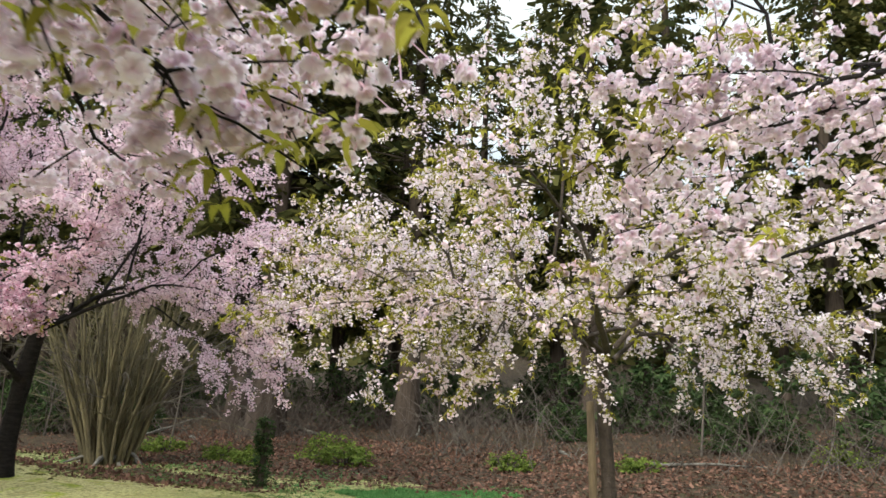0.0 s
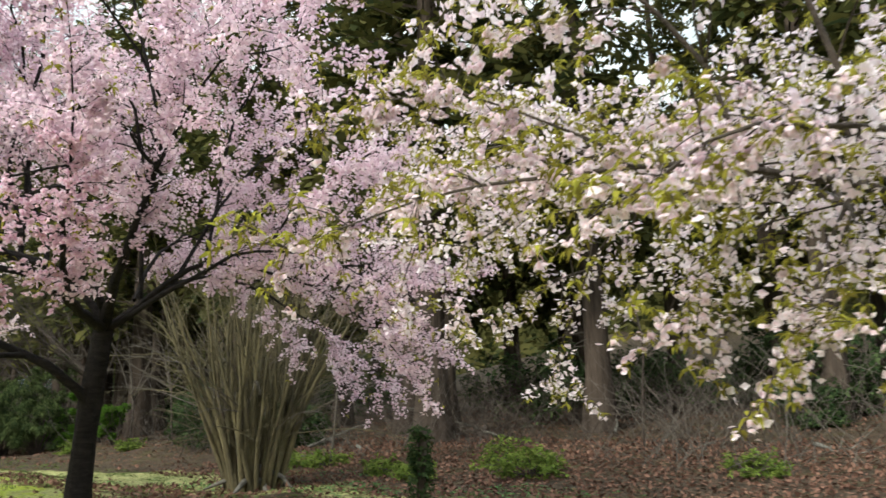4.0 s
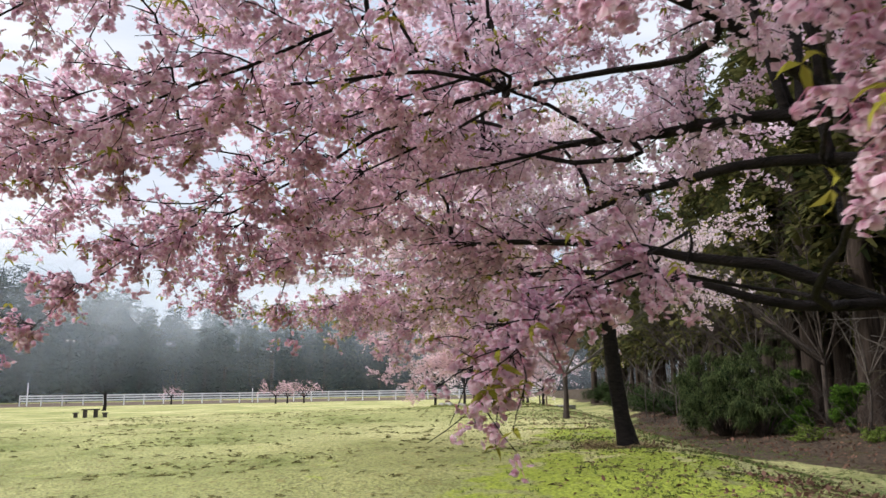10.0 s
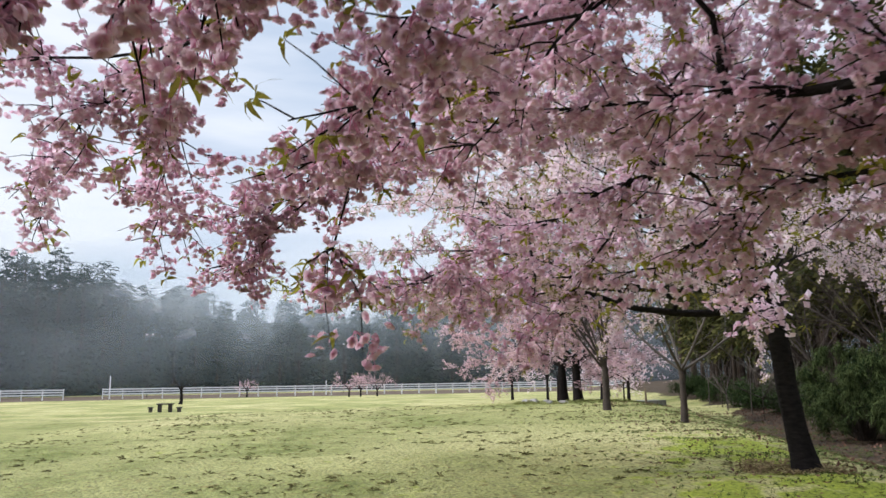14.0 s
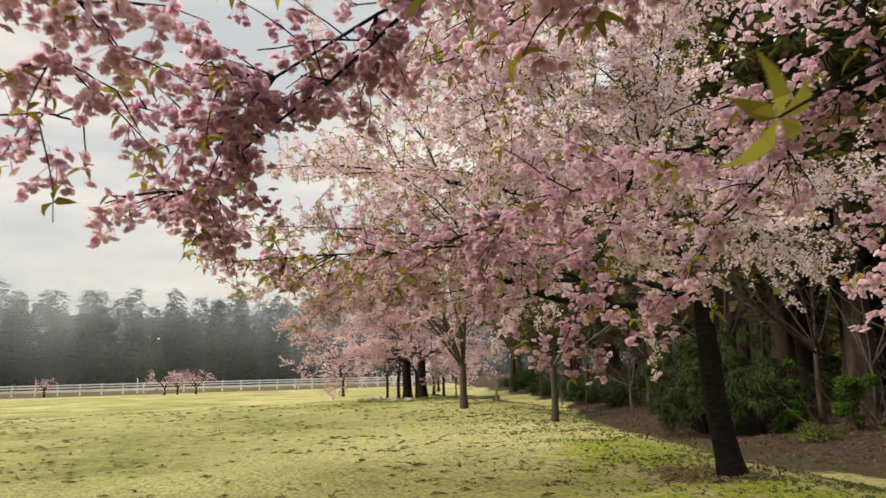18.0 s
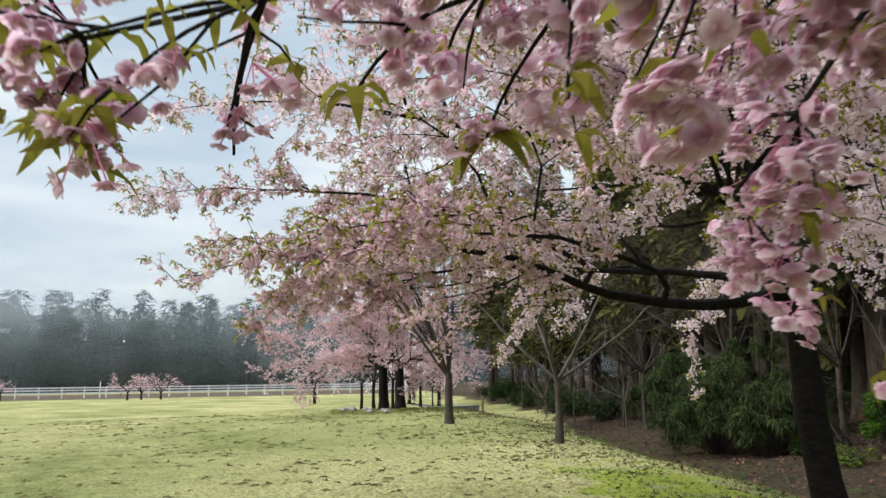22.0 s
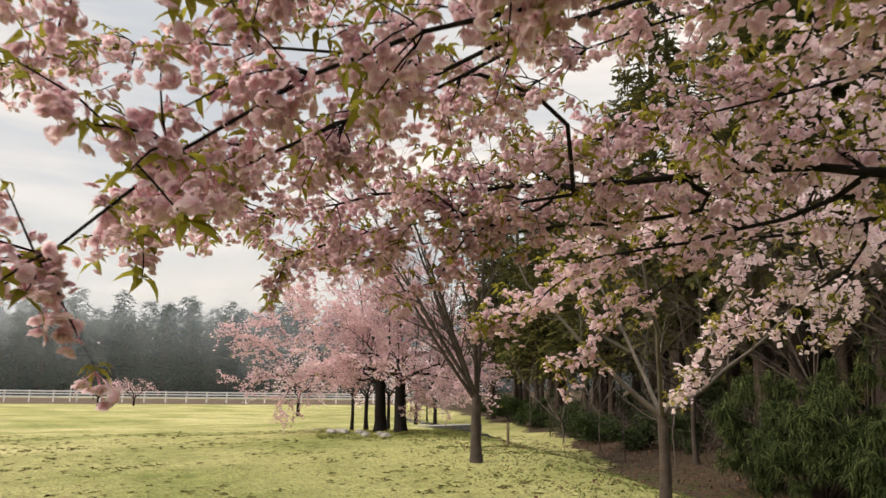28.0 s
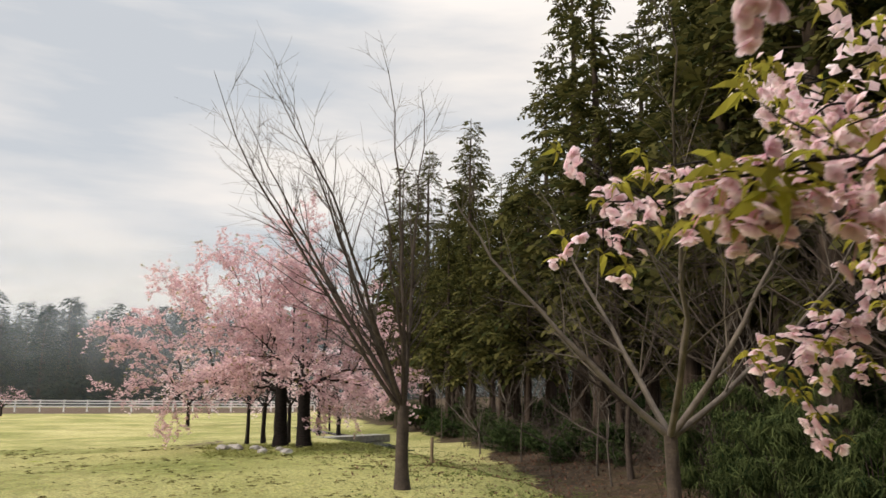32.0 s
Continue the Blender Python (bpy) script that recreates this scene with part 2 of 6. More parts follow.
def ground_material():
    m, n, l = material("park_ground")
    pos = n.new("ShaderNodeNewGeometry").outputs["Position"]
    zone = n.new("ShaderNodeAttribute")
    zone.attribute_name = "zone"
    sep = n.new("ShaderNodeSeparateColor")
    l.new(zone.outputs["Color"], sep.inputs[0])
    fine, mid, wide = noise_node(n, l, 22, 6, pos, 0.7), noise_node(n, l, 2.2, 5, pos), noise_node(n, l, 0.22, 4, pos)
    broad, tufty = noise_node(n, l, 0.075, 3, pos), noise_node(n, l, 7.0, 4, pos, 0.6)
    grass = mix_colour(n, l, sharpen(n, l, mid, 0.35, 0.68), (0.20, 0.22, 0.062), (0.405, 0.40, 0.16))
    grass = mix_colour(n, l, sharpen(n, l, wide, 0.38, 0.62), grass, (0.56, 0.505, 0.245))
    grass = mix_colour(n, l, sharpen(n, l, tufty, 0.54, 0.74), grass, (0.29, 0.21, 0.085))
    grass = mix_colour(n, l, sharpen(n, l, broad, 0.42, 0.6), grass, mix_colour(n, l, 1.0, grass, (0.74, 0.80, 0.66), "MULTIPLY"))
    grass = mix_colour(n, l, sharpen(n, l, fine, 0.55, 0.34), grass, (0.11, 0.115, 0.05))
    moss = mix_colour(n, l, sharpen(n, l, fine, 0.3, 0.65), (0.09, 0.125, 0.02), (0.36, 0.41, 0.055))
    leaf_v = n.new("ShaderNodeTexVoronoi")
    leaf_v.inputs["Scale"].default_value = 11
    l.new(pos, leaf_v.inputs["Vector"])
    litter = mix_colour(n, l, leaf_v.outputs["Color"], (0.024, 0.018, 0.012), (0.088, 0.06, 0.04))
    litter = mix_colour(n, l, sharpen(n, l, mid, 0.5, 0.72), litter, (0.055, 0.045, 0.018))
    soil = mix_colour(n, l, fine, (0.05, 0.035, 0.025), (0.15, 0.11, 0.085))
    rag = n.new("ShaderNodeMath")
    rag.operation = "SUBTRACT"
    l.new(mid, rag.inputs[0])
    rag.inputs[1].default_value = 0.5

    def edge(channel, ragged=1.4):
        a = n.new("ShaderNodeMath")
        a.operation = "MULTIPLY_ADD"
        l.new(rag.outputs[0], a.inputs[0])
        a.inputs[1].default_value = ragged
        l.new(channel, a.inputs[2])
        return sharpen(n, l, a.outputs[0], 0.38, 0.62)

    col = mix_colour(n, l, edge(sep.outputs[1], 2.4), grass, moss)
    col = mix_colour(n, l, edge(sep.outputs[2]), col, soil)
    col = mix_colour(n, l, edge(sep.outputs[0]), col, litter)
    s = n.new("ShaderNodeBsdfPrincipled")
    s.inputs["Roughness"].default_value, s.inputs["Specular IOR Level"].default_value = 0.95, 0.15
    l.new(col, s.inputs["Base Color"])
    b = n.new("ShaderNodeBump")
    b.inputs["Strength"].default_value, b.inputs["Distance"].default_value = 0.9, 0.06
    l.new(fine, b.inputs["Height"])
    c = n.new("ShaderNodeBump")
    c.inputs["Strength"].default_value, c.inputs["Distance"].default_value = 0.8, 0.16
    l.new(tufty, c.inputs["Height"]), l.new(b.outputs[0], c.inputs["Normal"]), l.new(c.outputs[0], s.inputs["Normal"])
    o = n.new("ShaderNodeOutputMaterial")
    l.new(s.outputs[0], o.inputs[0])
    return m


def water_material():
    m, n, l = material("stream_water")
    pos = n.new("ShaderNodeNewGeometry").outputs["Position"]
    s = n.new("ShaderNodeBsdfPrincipled")
    s.inputs["Base Color"].default_value = (0.03, 0.035, 0.025, 1)
    s.inputs["Roughness"].default_value = 0.08
    b = n.new("ShaderNodeBump")
    b.inputs["Strength"].default_value = 0.15
    l.new(noise_node(n, l, 6, 3, pos), b.inputs["Height"]), l.new(b.outputs[0], s.inputs["Normal"])
    o = n.new("ShaderNodeOutputMaterial")
    l.new(s.outputs[0], o.inputs[0])
    return m


def mist_material():
    """Haze imitated on thin sheets: mostly clear, the rest a pale blue-grey that scatters daylight; thicker and thinner
    in drifts.
    """
    m, n, l = material("mist")
    co = n.new("ShaderNodeTexCoord").outputs["Object"]
    mp = n.new("ShaderNodeMapping")
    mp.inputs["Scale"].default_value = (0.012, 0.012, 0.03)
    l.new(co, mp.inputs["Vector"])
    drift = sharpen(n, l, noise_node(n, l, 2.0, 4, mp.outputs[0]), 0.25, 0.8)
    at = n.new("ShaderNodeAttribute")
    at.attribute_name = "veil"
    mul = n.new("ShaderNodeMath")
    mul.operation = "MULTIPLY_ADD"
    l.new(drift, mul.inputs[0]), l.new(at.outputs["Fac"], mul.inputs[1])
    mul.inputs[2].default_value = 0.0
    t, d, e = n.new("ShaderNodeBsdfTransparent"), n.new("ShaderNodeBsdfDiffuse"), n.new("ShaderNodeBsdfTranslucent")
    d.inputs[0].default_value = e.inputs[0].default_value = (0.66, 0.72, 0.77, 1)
    half, k = n.new("ShaderNodeMixShader"), n.new("ShaderNodeMixShader")
    half.inputs[0].default_value = 0.5
    l.new(d.outputs[0], half.inputs[1]), l.new(e.outputs[0], half.inputs[2])
    l.new(mul.outputs[0], k.inputs[0]), l.new(t.outputs[0], k.inputs[1]), l.new(half.outputs[0], k.inputs[2])
    o = n.new("ShaderNodeOutputMaterial")
    l.new(k.outputs[0], o.inputs[0])
    return m


GROUND, WATER, MIST = ground_material(), water_material(), mist_material()


# ---- mesh helpers ----
class Soup:
    """Collects vertices and faces (triangles or quads) and an optional value per vertex."""

    def __init__(self):
        self.v, self.f, self.h, self.count = [], [], [], 0

    def add(self, verts, faces, heart=None):
        verts = np.asarray(verts, np.float32).reshape(-1, 3)
        faces = np.asarray(faces, np.int64)
        if faces.shape[1] == 3:
            faces = np.concatenate([faces, np.full((len(faces), 1), -1 - self.count)], 1)
        self.v.append(verts)
        self.f.append(faces + self.count)
        self.h.append(np.zeros(len(verts), np.float32) if heart is None else np.asarray(heart, np.float32))
        self.count += len(verts)

    def mesh(self, name, mat, smooth=False, hearts=None):
        me = bpy.data.meshes.new(name)
        v, f = np.concatenate(self.v), np.concatenate(self.f)
        tri = f[:, 3] < 0
        total = np.where(tri, 3, 4)
        keep = np.ones(f.shape, bool)
        keep[tri, 3] = False
        loops = f[keep]
        me.vertices.add(len(v))
        me.vertices.foreach_set("co", v.ravel())
        me.loops.add(len(loops))
        me.loops.foreach_set("vertex_index", loops.astype(np.int32))
        me.polygons.add(len(f))
        me.polygons.foreach_set("loop_start", np.r_[0, np.cumsum(total)[:-1]].astype(np.int32))
        me.polygons.foreach_set("loop_total", total.astype(np.int32))
        me.polygons.foreach_set("use_smooth", np.full(len(f), smooth))
        me.update(calc_edges=True)
        if hearts:
            a = me.attributes.new(hearts, "FLOAT", "POINT")
            a.data.foreach_set("value", np.concatenate(self.h))
        me.materials.append(mat)
        return me


def part(name, shape, mat, parent=None, label="", smooth=False, kind="", hearts=None):
    """Links a Soup or a bmesh as one mesh object under a thing or a part."""
    if isinstance(shape, Soup):
        if not shape.v:
            return None
        me = shape.mesh(name, mat, smooth, hearts)
    else:
        me = bpy.data.meshes.new(name)
        shape.to_mesh(me)
        shape.free()
        me.materials.append(mat)
    ob = new(name, me)
    if parent is not None:
        ob.parent = parent
    if label or kind:
        tagged(ob, label=label, kind=kind)
    return ob


def thing(name, at, label, category, group="", kind=""):
    ob = new(name)
    ob.location = at
    ob.empty_display_size = 0.2
    return tagged(ob, label, category, group, kind)


def frame_of(d):
    d = d / (np.linalg.norm(d) + 1e-9)
    a = np.cross(d, (0.0, 0.0, 1.0)) if abs(d[2]) < 0.95 else np.cross(d, (1.0, 0.0, 0.0))
    a /= np.linalg.norm(a) + 1e-9
    return a, np.cross(d, a)


def tube(soup, pts, radii, sides=5, rough=0.0, rng=None, tip=True):
    """A tapered tube along a line of points."""
    pts, radii = np.asarray(pts, float), np.asarray(radii, float)
    n = len(pts)
    ang = np.linspace(0, 2 * np.pi, sides, endpoint=False)
    tang = np.gradient(pts, axis=0)
    a, b = frame_of(tang[0])
    rings = []
    for i in range(n):
        t = tang[i] / (np.linalg.norm(tang[i]) + 1e-9)
        a = a - t * (a @ t)
        a /= np.linalg.norm(a) + 1e-9
        b = np.cross(t, a)
        r = radii[i] * (np.ones(sides) if not rough else 1 + rough * rng.uniform(-1, 1, sides))
        rings.append(pts[i] + np.outer(np.cos(ang) * r, a) + np.outer(np.sin(ang) * r, b))
    idx = np.arange(sides)
    faces = []
    for i in range(n - 1):
        faces.append(np.stack([i * sides + idx, i * sides + (idx + 1) % sides, (i + 1) * sides + (idx + 1) % sides, (i + 1) * sides + idx], 1))
    soup.add(np.concatenate(rings), np.concatenate(faces))


def box(soup, lo, hi, turn=0.0, at=(0, 0, 0)):
    lo, hi = np.array(lo, float), np.array(hi, float)
    c = np.array([[x, y, z] for x in (0, 1) for y in (0, 1) for z in (0, 1)], float) * (hi - lo) + lo
    s, k = math.sin(turn), math.cos(turn)
    c = np.stack([c[:, 0] * k - c[:, 1] * s, c[:, 0] * s + c[:, 1] * k, c[:, 2]], 1) + np.array(at, float)
    soup.add(c, [[0, 1, 3, 2], [4, 6, 7, 5], [0, 4, 5, 1], [2, 3, 7, 6], [0, 2, 6, 4], [1, 5, 7, 3]])


def turns(rng, n, tilt):
    """n random turns: any heading, and a lean of about tilt radians."""
    yaw, lean, way = rng.uniform(0, 2 * np.pi, n), rng.normal(0, tilt, n), rng.uniform(0, 2 * np.pi, n)
    cz, sz, cl, sl = np.cos(yaw), np.sin(yaw), np.cos(lean), np.sin(lean)
    z = np.zeros(n)
    rz = np.stack([np.stack([cz, -sz, z], 1), np.stack([sz, cz, z], 1), np.stack([z, z, z + 1], 1)], 1)
    kx, ky = np.cos(way), np.sin(way)
    c1 = 1 - cl
    rl = np.stack([np.stack([cl + kx * kx * c1, kx * ky * c1, ky * sl], 1), np.stack([kx * ky * c1, cl + ky * ky * c1, -kx * sl], 1), np.stack([-ky * sl, kx * sl, cl], 1)], 1)
    return rl @ rz


def scatter(soup, template, places, rot, scale):
    """Many copies of one small template joined into a soup."""
    tv, tf, th = template
    n = len(places)
    if n == 0:
        return
    v = np.einsum("nij,vj->nvi", rot, tv) * np.asarray(scale).reshape(-1, 1, 1) + np.asarray(places)[:, None, :]
    f = tf[None] + (np.arange(n) * len(tv))[:, None, None]
    soup.add(v.reshape(-1, 3), f.reshape(-1, tf.shape[1]), np.tile(th, n))


# ---- templates of flowers and leaves (metres) ----
def flower_template(rng, flowers, detail):
    """A hanging cluster of cherry flowers on thin stalks: double ones with rounded ruffled petals, or plain five-petalled ones."""
    v, f, h = [], [], []
    base = 0
    for k in range(flowers):
        out = np.array([rng.normal(0, 0.021), rng.normal(0, 0.021), -abs(rng.normal(0.030, 0.018))])
        rot = turns(rng, 1, 0.75)[0]
        r = rng.uniform(0.0150, 0.0190) * (1.0 if detail else 1.08)
        cup = rng.uniform(-1.1, -0.3)
        pts, hs, fs = [np.zeros(3)], [1.0], []
        rings = ((6, 1.0, 0.0, 1.0), (5, 0.72, 0.5, 1.9), (3, 0.42, 0.2, 3.2)) if detail else ((5, 1.0, 0.0, 1.2), (3, 0.6, 0.5, 2.6))
        for count, reach, turn, steep in rings:
            for p in range(count):
                a = 2 * np.pi * p / count + turn + rng.uniform(-0.2, 0.2)
                ca, sa = math.cos(a), math.sin(a)
                if detail and reach == 1.0:
                    shape = [(0.48, 0.40, 0.38, 0.25), (0.88, 0.40, 0.9, 0.0), (0.95, 0.0, 0.8, 0.0), (0.88, -0.40, 0.9, 0.0), (0.48, -0.40, 0.38, 0.25)]
                else:
                    shape = [(0.70, 0.5, 0.7, 0.08), (1.0, 0.0, 0.85, 0.0), (0.70, -0.5, 0.7, 0.08)]
                i0 = len(pts)
                lift = rng.uniform(0.6, 1.4)
                for x, y, dz, hh in shape:
                    pts.append(np.array([x * ca - y * sa, x * sa + y * ca, cup * steep * lift * dz * 0.7]) * r * reach * rng.uniform(0.9, 1.1))
                    hs.append(hh)
                if len(shape) == 5:
                    fs += [[0, i0 + 4, i0 + 3, i0 + 2], [0, i0 + 2, i0 + 1, i0]]
                else:
                    fs += [[0, i0 + 2, i0 + 1, i0]]
        pts = (rot @ np.array(pts).T).T + out
        if detail:
            i0 = len(pts)
            side = np.array([0.0011, 0.0007, 0.0])
            pts = np.concatenate([pts, [side, -side, out - side, out + side]])
            hs += [1.6] * 4
            fs.append([i0, i0 + 1, i0 + 2, i0 + 3])
        v.append(pts), h.extend(hs)
        f.append(np.array(fs) + base)
        base += len(pts)
    return np.concatenate(v), np.concatenate(f), np.array(h) * 0.6


def leaf_template(rng, leaves, length, width, droop, spread=1.0, folded=False):
    """A tuft of pointed leaves, each bent once along its length."""
    v, f = [], []
    for k in range(leaves):
        a = 2 * np.pi * k / leaves + rng.uniform(-0.5, 0.5)
        L, up = length * rng.uniform(0.7, 1.2), rng.uniform(-0.2, 0.7)
        d, s = np.array([math.cos(a), math.sin(a), 0]) * spread, np.array([-math.sin(a), math.cos(a), 0])
        o = np.zeros(3)
        m1 = d * L * 0.38 + np.array([0, 0, up * L * 0.32])
        m2 = d * L * 0.7 + np.array([0, 0, (up * 0.42 - droop * 0.4) * L])
        e = d * L * 0.95 + np.array([0, 0, (up * 0.35 - droop) * L])
        i = len(v)
        if folded:
            v += [o, m1 + s * width * 0.5, m2 + s * width * 0.36, e, m2 - s * width * 0.36, m1 - s * width * 0.5]
            f += [[i, i + 5, i + 4, i + 1], [i + 4, i + 3, i + 2, i + 1]]
        else:
            v += [o, m1 + s * width * 0.5, e, m1 - s * width * 0.5]
            f += [[i, i + 3, i + 2, i + 1]]
    return np.array(v), np.array(f), np.zeros(len(v))


def spray_template(rng, needles, length, width):
    """A flat drooping conifer spray of narrow blades along a short rib."""
    v, f = [], []
    for k in range(needles):
        t = (k + 0.5) / needles
        side = 1 if k % 2 else -1
        o = np.array([t * length, 0, -0.25 * length * t * t])
        tip = o + np.array([length * 0.22, side * width * (1 - 0.55 * t), -0.16 * length * rng.uniform(0.3, 1.4)])
        w = np.array([length * 0.13, 0, 0.02 * length])
        i = len(v)
        v += [o - w, o + w, tip + w * 0.3, tip - w * 0.5]
        f += [[i, i + 1, i + 2, i + 3]]
    return np.array(v), np.array(f), np.zeros(len(v))


RNG = np.random.default_rng(7)
FLOWERS_FINE = [flower_template(RNG, k, True) for k in (5, 6, 7, 8)]
FLOWERS_PLAIN = [flower_template(RNG, k, False) for k in (4, 5, 5, 6)]


def puff_template(rng, petals, spread, petal):
    """A cluster of flowers as it looks from some metres off: loose cupped petals round a node."""
    v, f, h = [], [], []
    rots = turns(rng, petals, 1.0)
    for k in range(petals):
        c = rng.normal(0, spread, 3) + np.array([0, 0, -spread * 0.8])
        r = petal * rng.uniform(0.8, 1.2)
        q = np.array([(-r, 0, 0), (0, -0.8 * r, -0.25 * r), (r, 0, 0.1 * r), (0, 0.8 * r, -0.25 * r)])
        i = len(v)
        v += list((rots[k] @ q.T).T + c)
        h += [0.5, 0.0, 0.0, 0.0]
        f.append([i, i + 1, i + 2, i + 3])
    return np.array(v), np.array(f), np.array(h) * 0.3


FLOWERS_FAR = [puff_template(RNG, 6, 0.027, 0.0225) for k in range(4)]
FLOWERS_DISTANT = [puff_template(RNG, 4, 0.027, 0.0275) for k in range(4)]
LEAF_TUFTS = [leaf_template(RNG, k, 0.060, 0.018, 0.6, 0.9, True) for k in (3, 4, 5)]
SPRAYS = [spray_template(RNG, 6, 0.95, 0.42), spray_template(RNG, 6, 1.1, 0.36), spray_template(RNG, 5, 0.8, 0.5)]
SPRAYS_FAR = [spray_template(RNG, 4, 1.0, 0.5), spray_template(RNG, 3, 0.9, 0.6)]


# ---- the lie of the land: s runs along the row of cherries, n from it towards the wood ----
ROW_O, ROW_U, ROW_N = np.array([-6.3, 10.9]), np.array([-0.875, 0.484]), np.array([0.484, 0.875])


def to_row(x, y):
    dx, dy = np.asarray(x, float) - ROW_O[0], np.asarray(y, float) - ROW_O[1]
    return dx * ROW_U[0] + dy * ROW_U[1], dx * ROW_N[0] + dy * ROW_N[1]


def from_row(s, n):
    return ROW_O[0] + s * ROW_U[0] + n * ROW_N[0], ROW_O[1] + s * ROW_U[1] + n * ROW_N[1]


def smooth_step(a, b, x):
    t = np.clip((np.asarray(x, float) - a) / (b - a), 0, 1)
    return t * t * (3 - 2 * t)


def ripple(x, y):
    return (
        0.035 * np.sin(0.9 * x + 0.4 * y + 1.0) * np.sin(0.7 * y - 0.3 * x)
        + 0.02 * np.sin(2.3 * x - 1.7 * y) + 0.012 * np.sin(4.9 * x + 3.1 * y + 2.0)
    )


def height(x, y):
    """The ground's height: a low ridge under the row, a ditch beside it, a bank into the wood, a level field."""
    s, n = to_row(x, y)
    ridge = np.interp(s, [-30, -14, -5, 0, 9, 17, 24, 33, 42, 60, 90], [0.2, 0.28, 0.42, 0.52, 0.80, 0.88, 1.02, 0.92, 0.55, 0.15, 0.0])
    field = np.maximum(ridge - 0.022 * np.maximum(0, -2 - n), 0.0 * s)
    field = np.where(n < -2, field, ridge)
    bottom = np.interp(s, [-20, -4, 6, 14, 30, 45, 70], [0.25, 0.16, 0.16, 0.02, 0.0, 0.05, 0.0])
    bank = 0.25 + 0.055 * np.maximum(0, n - 6.5) + np.interp(s, [-14, -3, 6], [0.35, 0.1, 0.0]) * smooth_step(8, 18, n)
    bank = np.minimum(bank, 2.4) + np.interp(s, [22, 42], [1.0, 0.0]) * 5.0 * smooth_step(22, 60, n)
    z = ridge * 0 + field
    d = smooth_step(0.2, 4.2, n)
    z = z * (1 - d) + bottom * d
    w = smooth_step(5.0, 8.5, n)
    z = z * (1 - w) + bank * w
    near = smooth_step(90, 40, np.hypot(np.asarray(x) + 15, np.asarray(y) - 15))
    return z + ripple(x, y) * near


def ground_at(x, y):
    return float(height(np.array([x]), np.array([y]))[0])


def uneven(lo, hi, mid_lo, mid_hi, fine, grow=1.12):
    """Steps that are fine in the middle and grow outwards."""
    out = list(np.arange(mid_lo, mid_hi, fine))
    step, a = fine, mid_lo
    while a > lo:
        step *= grow
        a -= step
        out.insert(0, a)
    step, b = fine, out[-1]
    while b < hi:
        step *= grow
        b += step
        out.append(b)
    return np.array(out)


def build_ground():
    su, nv = uneven(-700, 900, -20, 56, 0.45), uneven(-800, 800, -24, 20, 0.4)
    S, N = np.meshgrid(su, nv, indexing="ij")
    X, Y = from_row(S, N)
    Z = height(X, Y)
    a, b = S.shape
    idx = np.arange(a * b).reshape(a, b)
    f = np.stack([idx[:-1, :-1], idx[1:, :-1], idx[1:, 1:], idx[:-1, 1:]], -1).reshape(-1, 4)
    sp = Soup()
    sp.add(np.stack([X, Y, Z], -1).reshape(-1, 3), f[:, ::-1])
    ob = part("ground", sp, GROUND, None, smooth=True)
    s, n = S.ravel(), N.ravel()
    wob = 0.7 * np.sin(s * 0.55) + 0.5 * np.sin(s * 1.3 + 1) + 0.3 * np.sin(n * 1.1)
    # fallen leaves in the ditch and the wood
    start = np.interp(s, [-20, -8, 3, 9, 14, 20, 29, 35, 45, 90], [5.6, 5.6, 5.4, 5.2, 4.4, 2.4, 3.0, 5.8, 7.2, 8.0])
    litter = smooth_step(-0.8, 0.9, n - start + 0.5 * wob)
    under_shrub = 0.95 * np.exp(-(((s - 1.8) / 3.8) ** 2 + ((n - 3.0) / 2.0) ** 2))
    litter = np.maximum(litter, under_shrub)
    # yellow moss on the shaded shoulder of the ridge
    moss = np.exp(-(((s - 4.5) / 5.0) ** 2 + ((n + 0.6 + 0.3 * wob) / 1.9) ** 2)) * 1.1
    moss = np.maximum(moss, 0.8 * np.exp(-(((s - 11.5) / 3.0) ** 2 + ((n + 0.4) / 1.2) ** 2)))
    moss = np.maximum(moss, 0.75 * np.exp(-(((s + 0.5) / 3.0) ** 2 + ((n - 6.5) / 0.9) ** 2)))
    soil = 0.55 * np.exp(-(((s - 41) / 7.0) ** 2 + ((n + 4.5 + 0.5 * wob) / 1.6) ** 2))
    to_fence = X.ravel() + 124.0 - 0.16 * Y.ravel()
    soil = np.maximum(soil, 0.9 * smooth_step(13, 5, to_fence) * smooth_step(-40, -20, to_fence))
    a = ob.data.attributes.new("zone", "FLOAT_COLOR", "POINT")
    a.data.foreach_set("color", np.stack([litter, moss, soil, np.ones_like(s)], 1).astype(np.float32).ravel())
    tagged(ob, "gently mounded park lawn with yellow moss and leaf-strewn ditch", "ground", kind="structure")


build_ground()


# ---- growing trees ----
CLEAR_WAY = np.array([
    (-0.3, -0.5, 1.55), (-0.25, 1.5, 1.6), (-0.4, 3.2, 1.74), (-1.1, 5.0, 1.6), (-2.2, 6.1, 1.67), (-3.4, 6.6, 1.74), (-5.0, 7.05, 1.85),
    (-6.6, 7.58, 2.0), (-7.2, 7.4, 2.02), (-7.65, 7.17, 2.0), (-8.7, 7.45, 2.05), (-10.1, 8.25, 2.12), (-11.8, 9.05, 2.2), (-13.1, 9.7, 2.3),
    (-14.9, 10.75, 2.37), (-16.1, 11.5, 2.43), (-17.4, 12.2, 2.45),
])


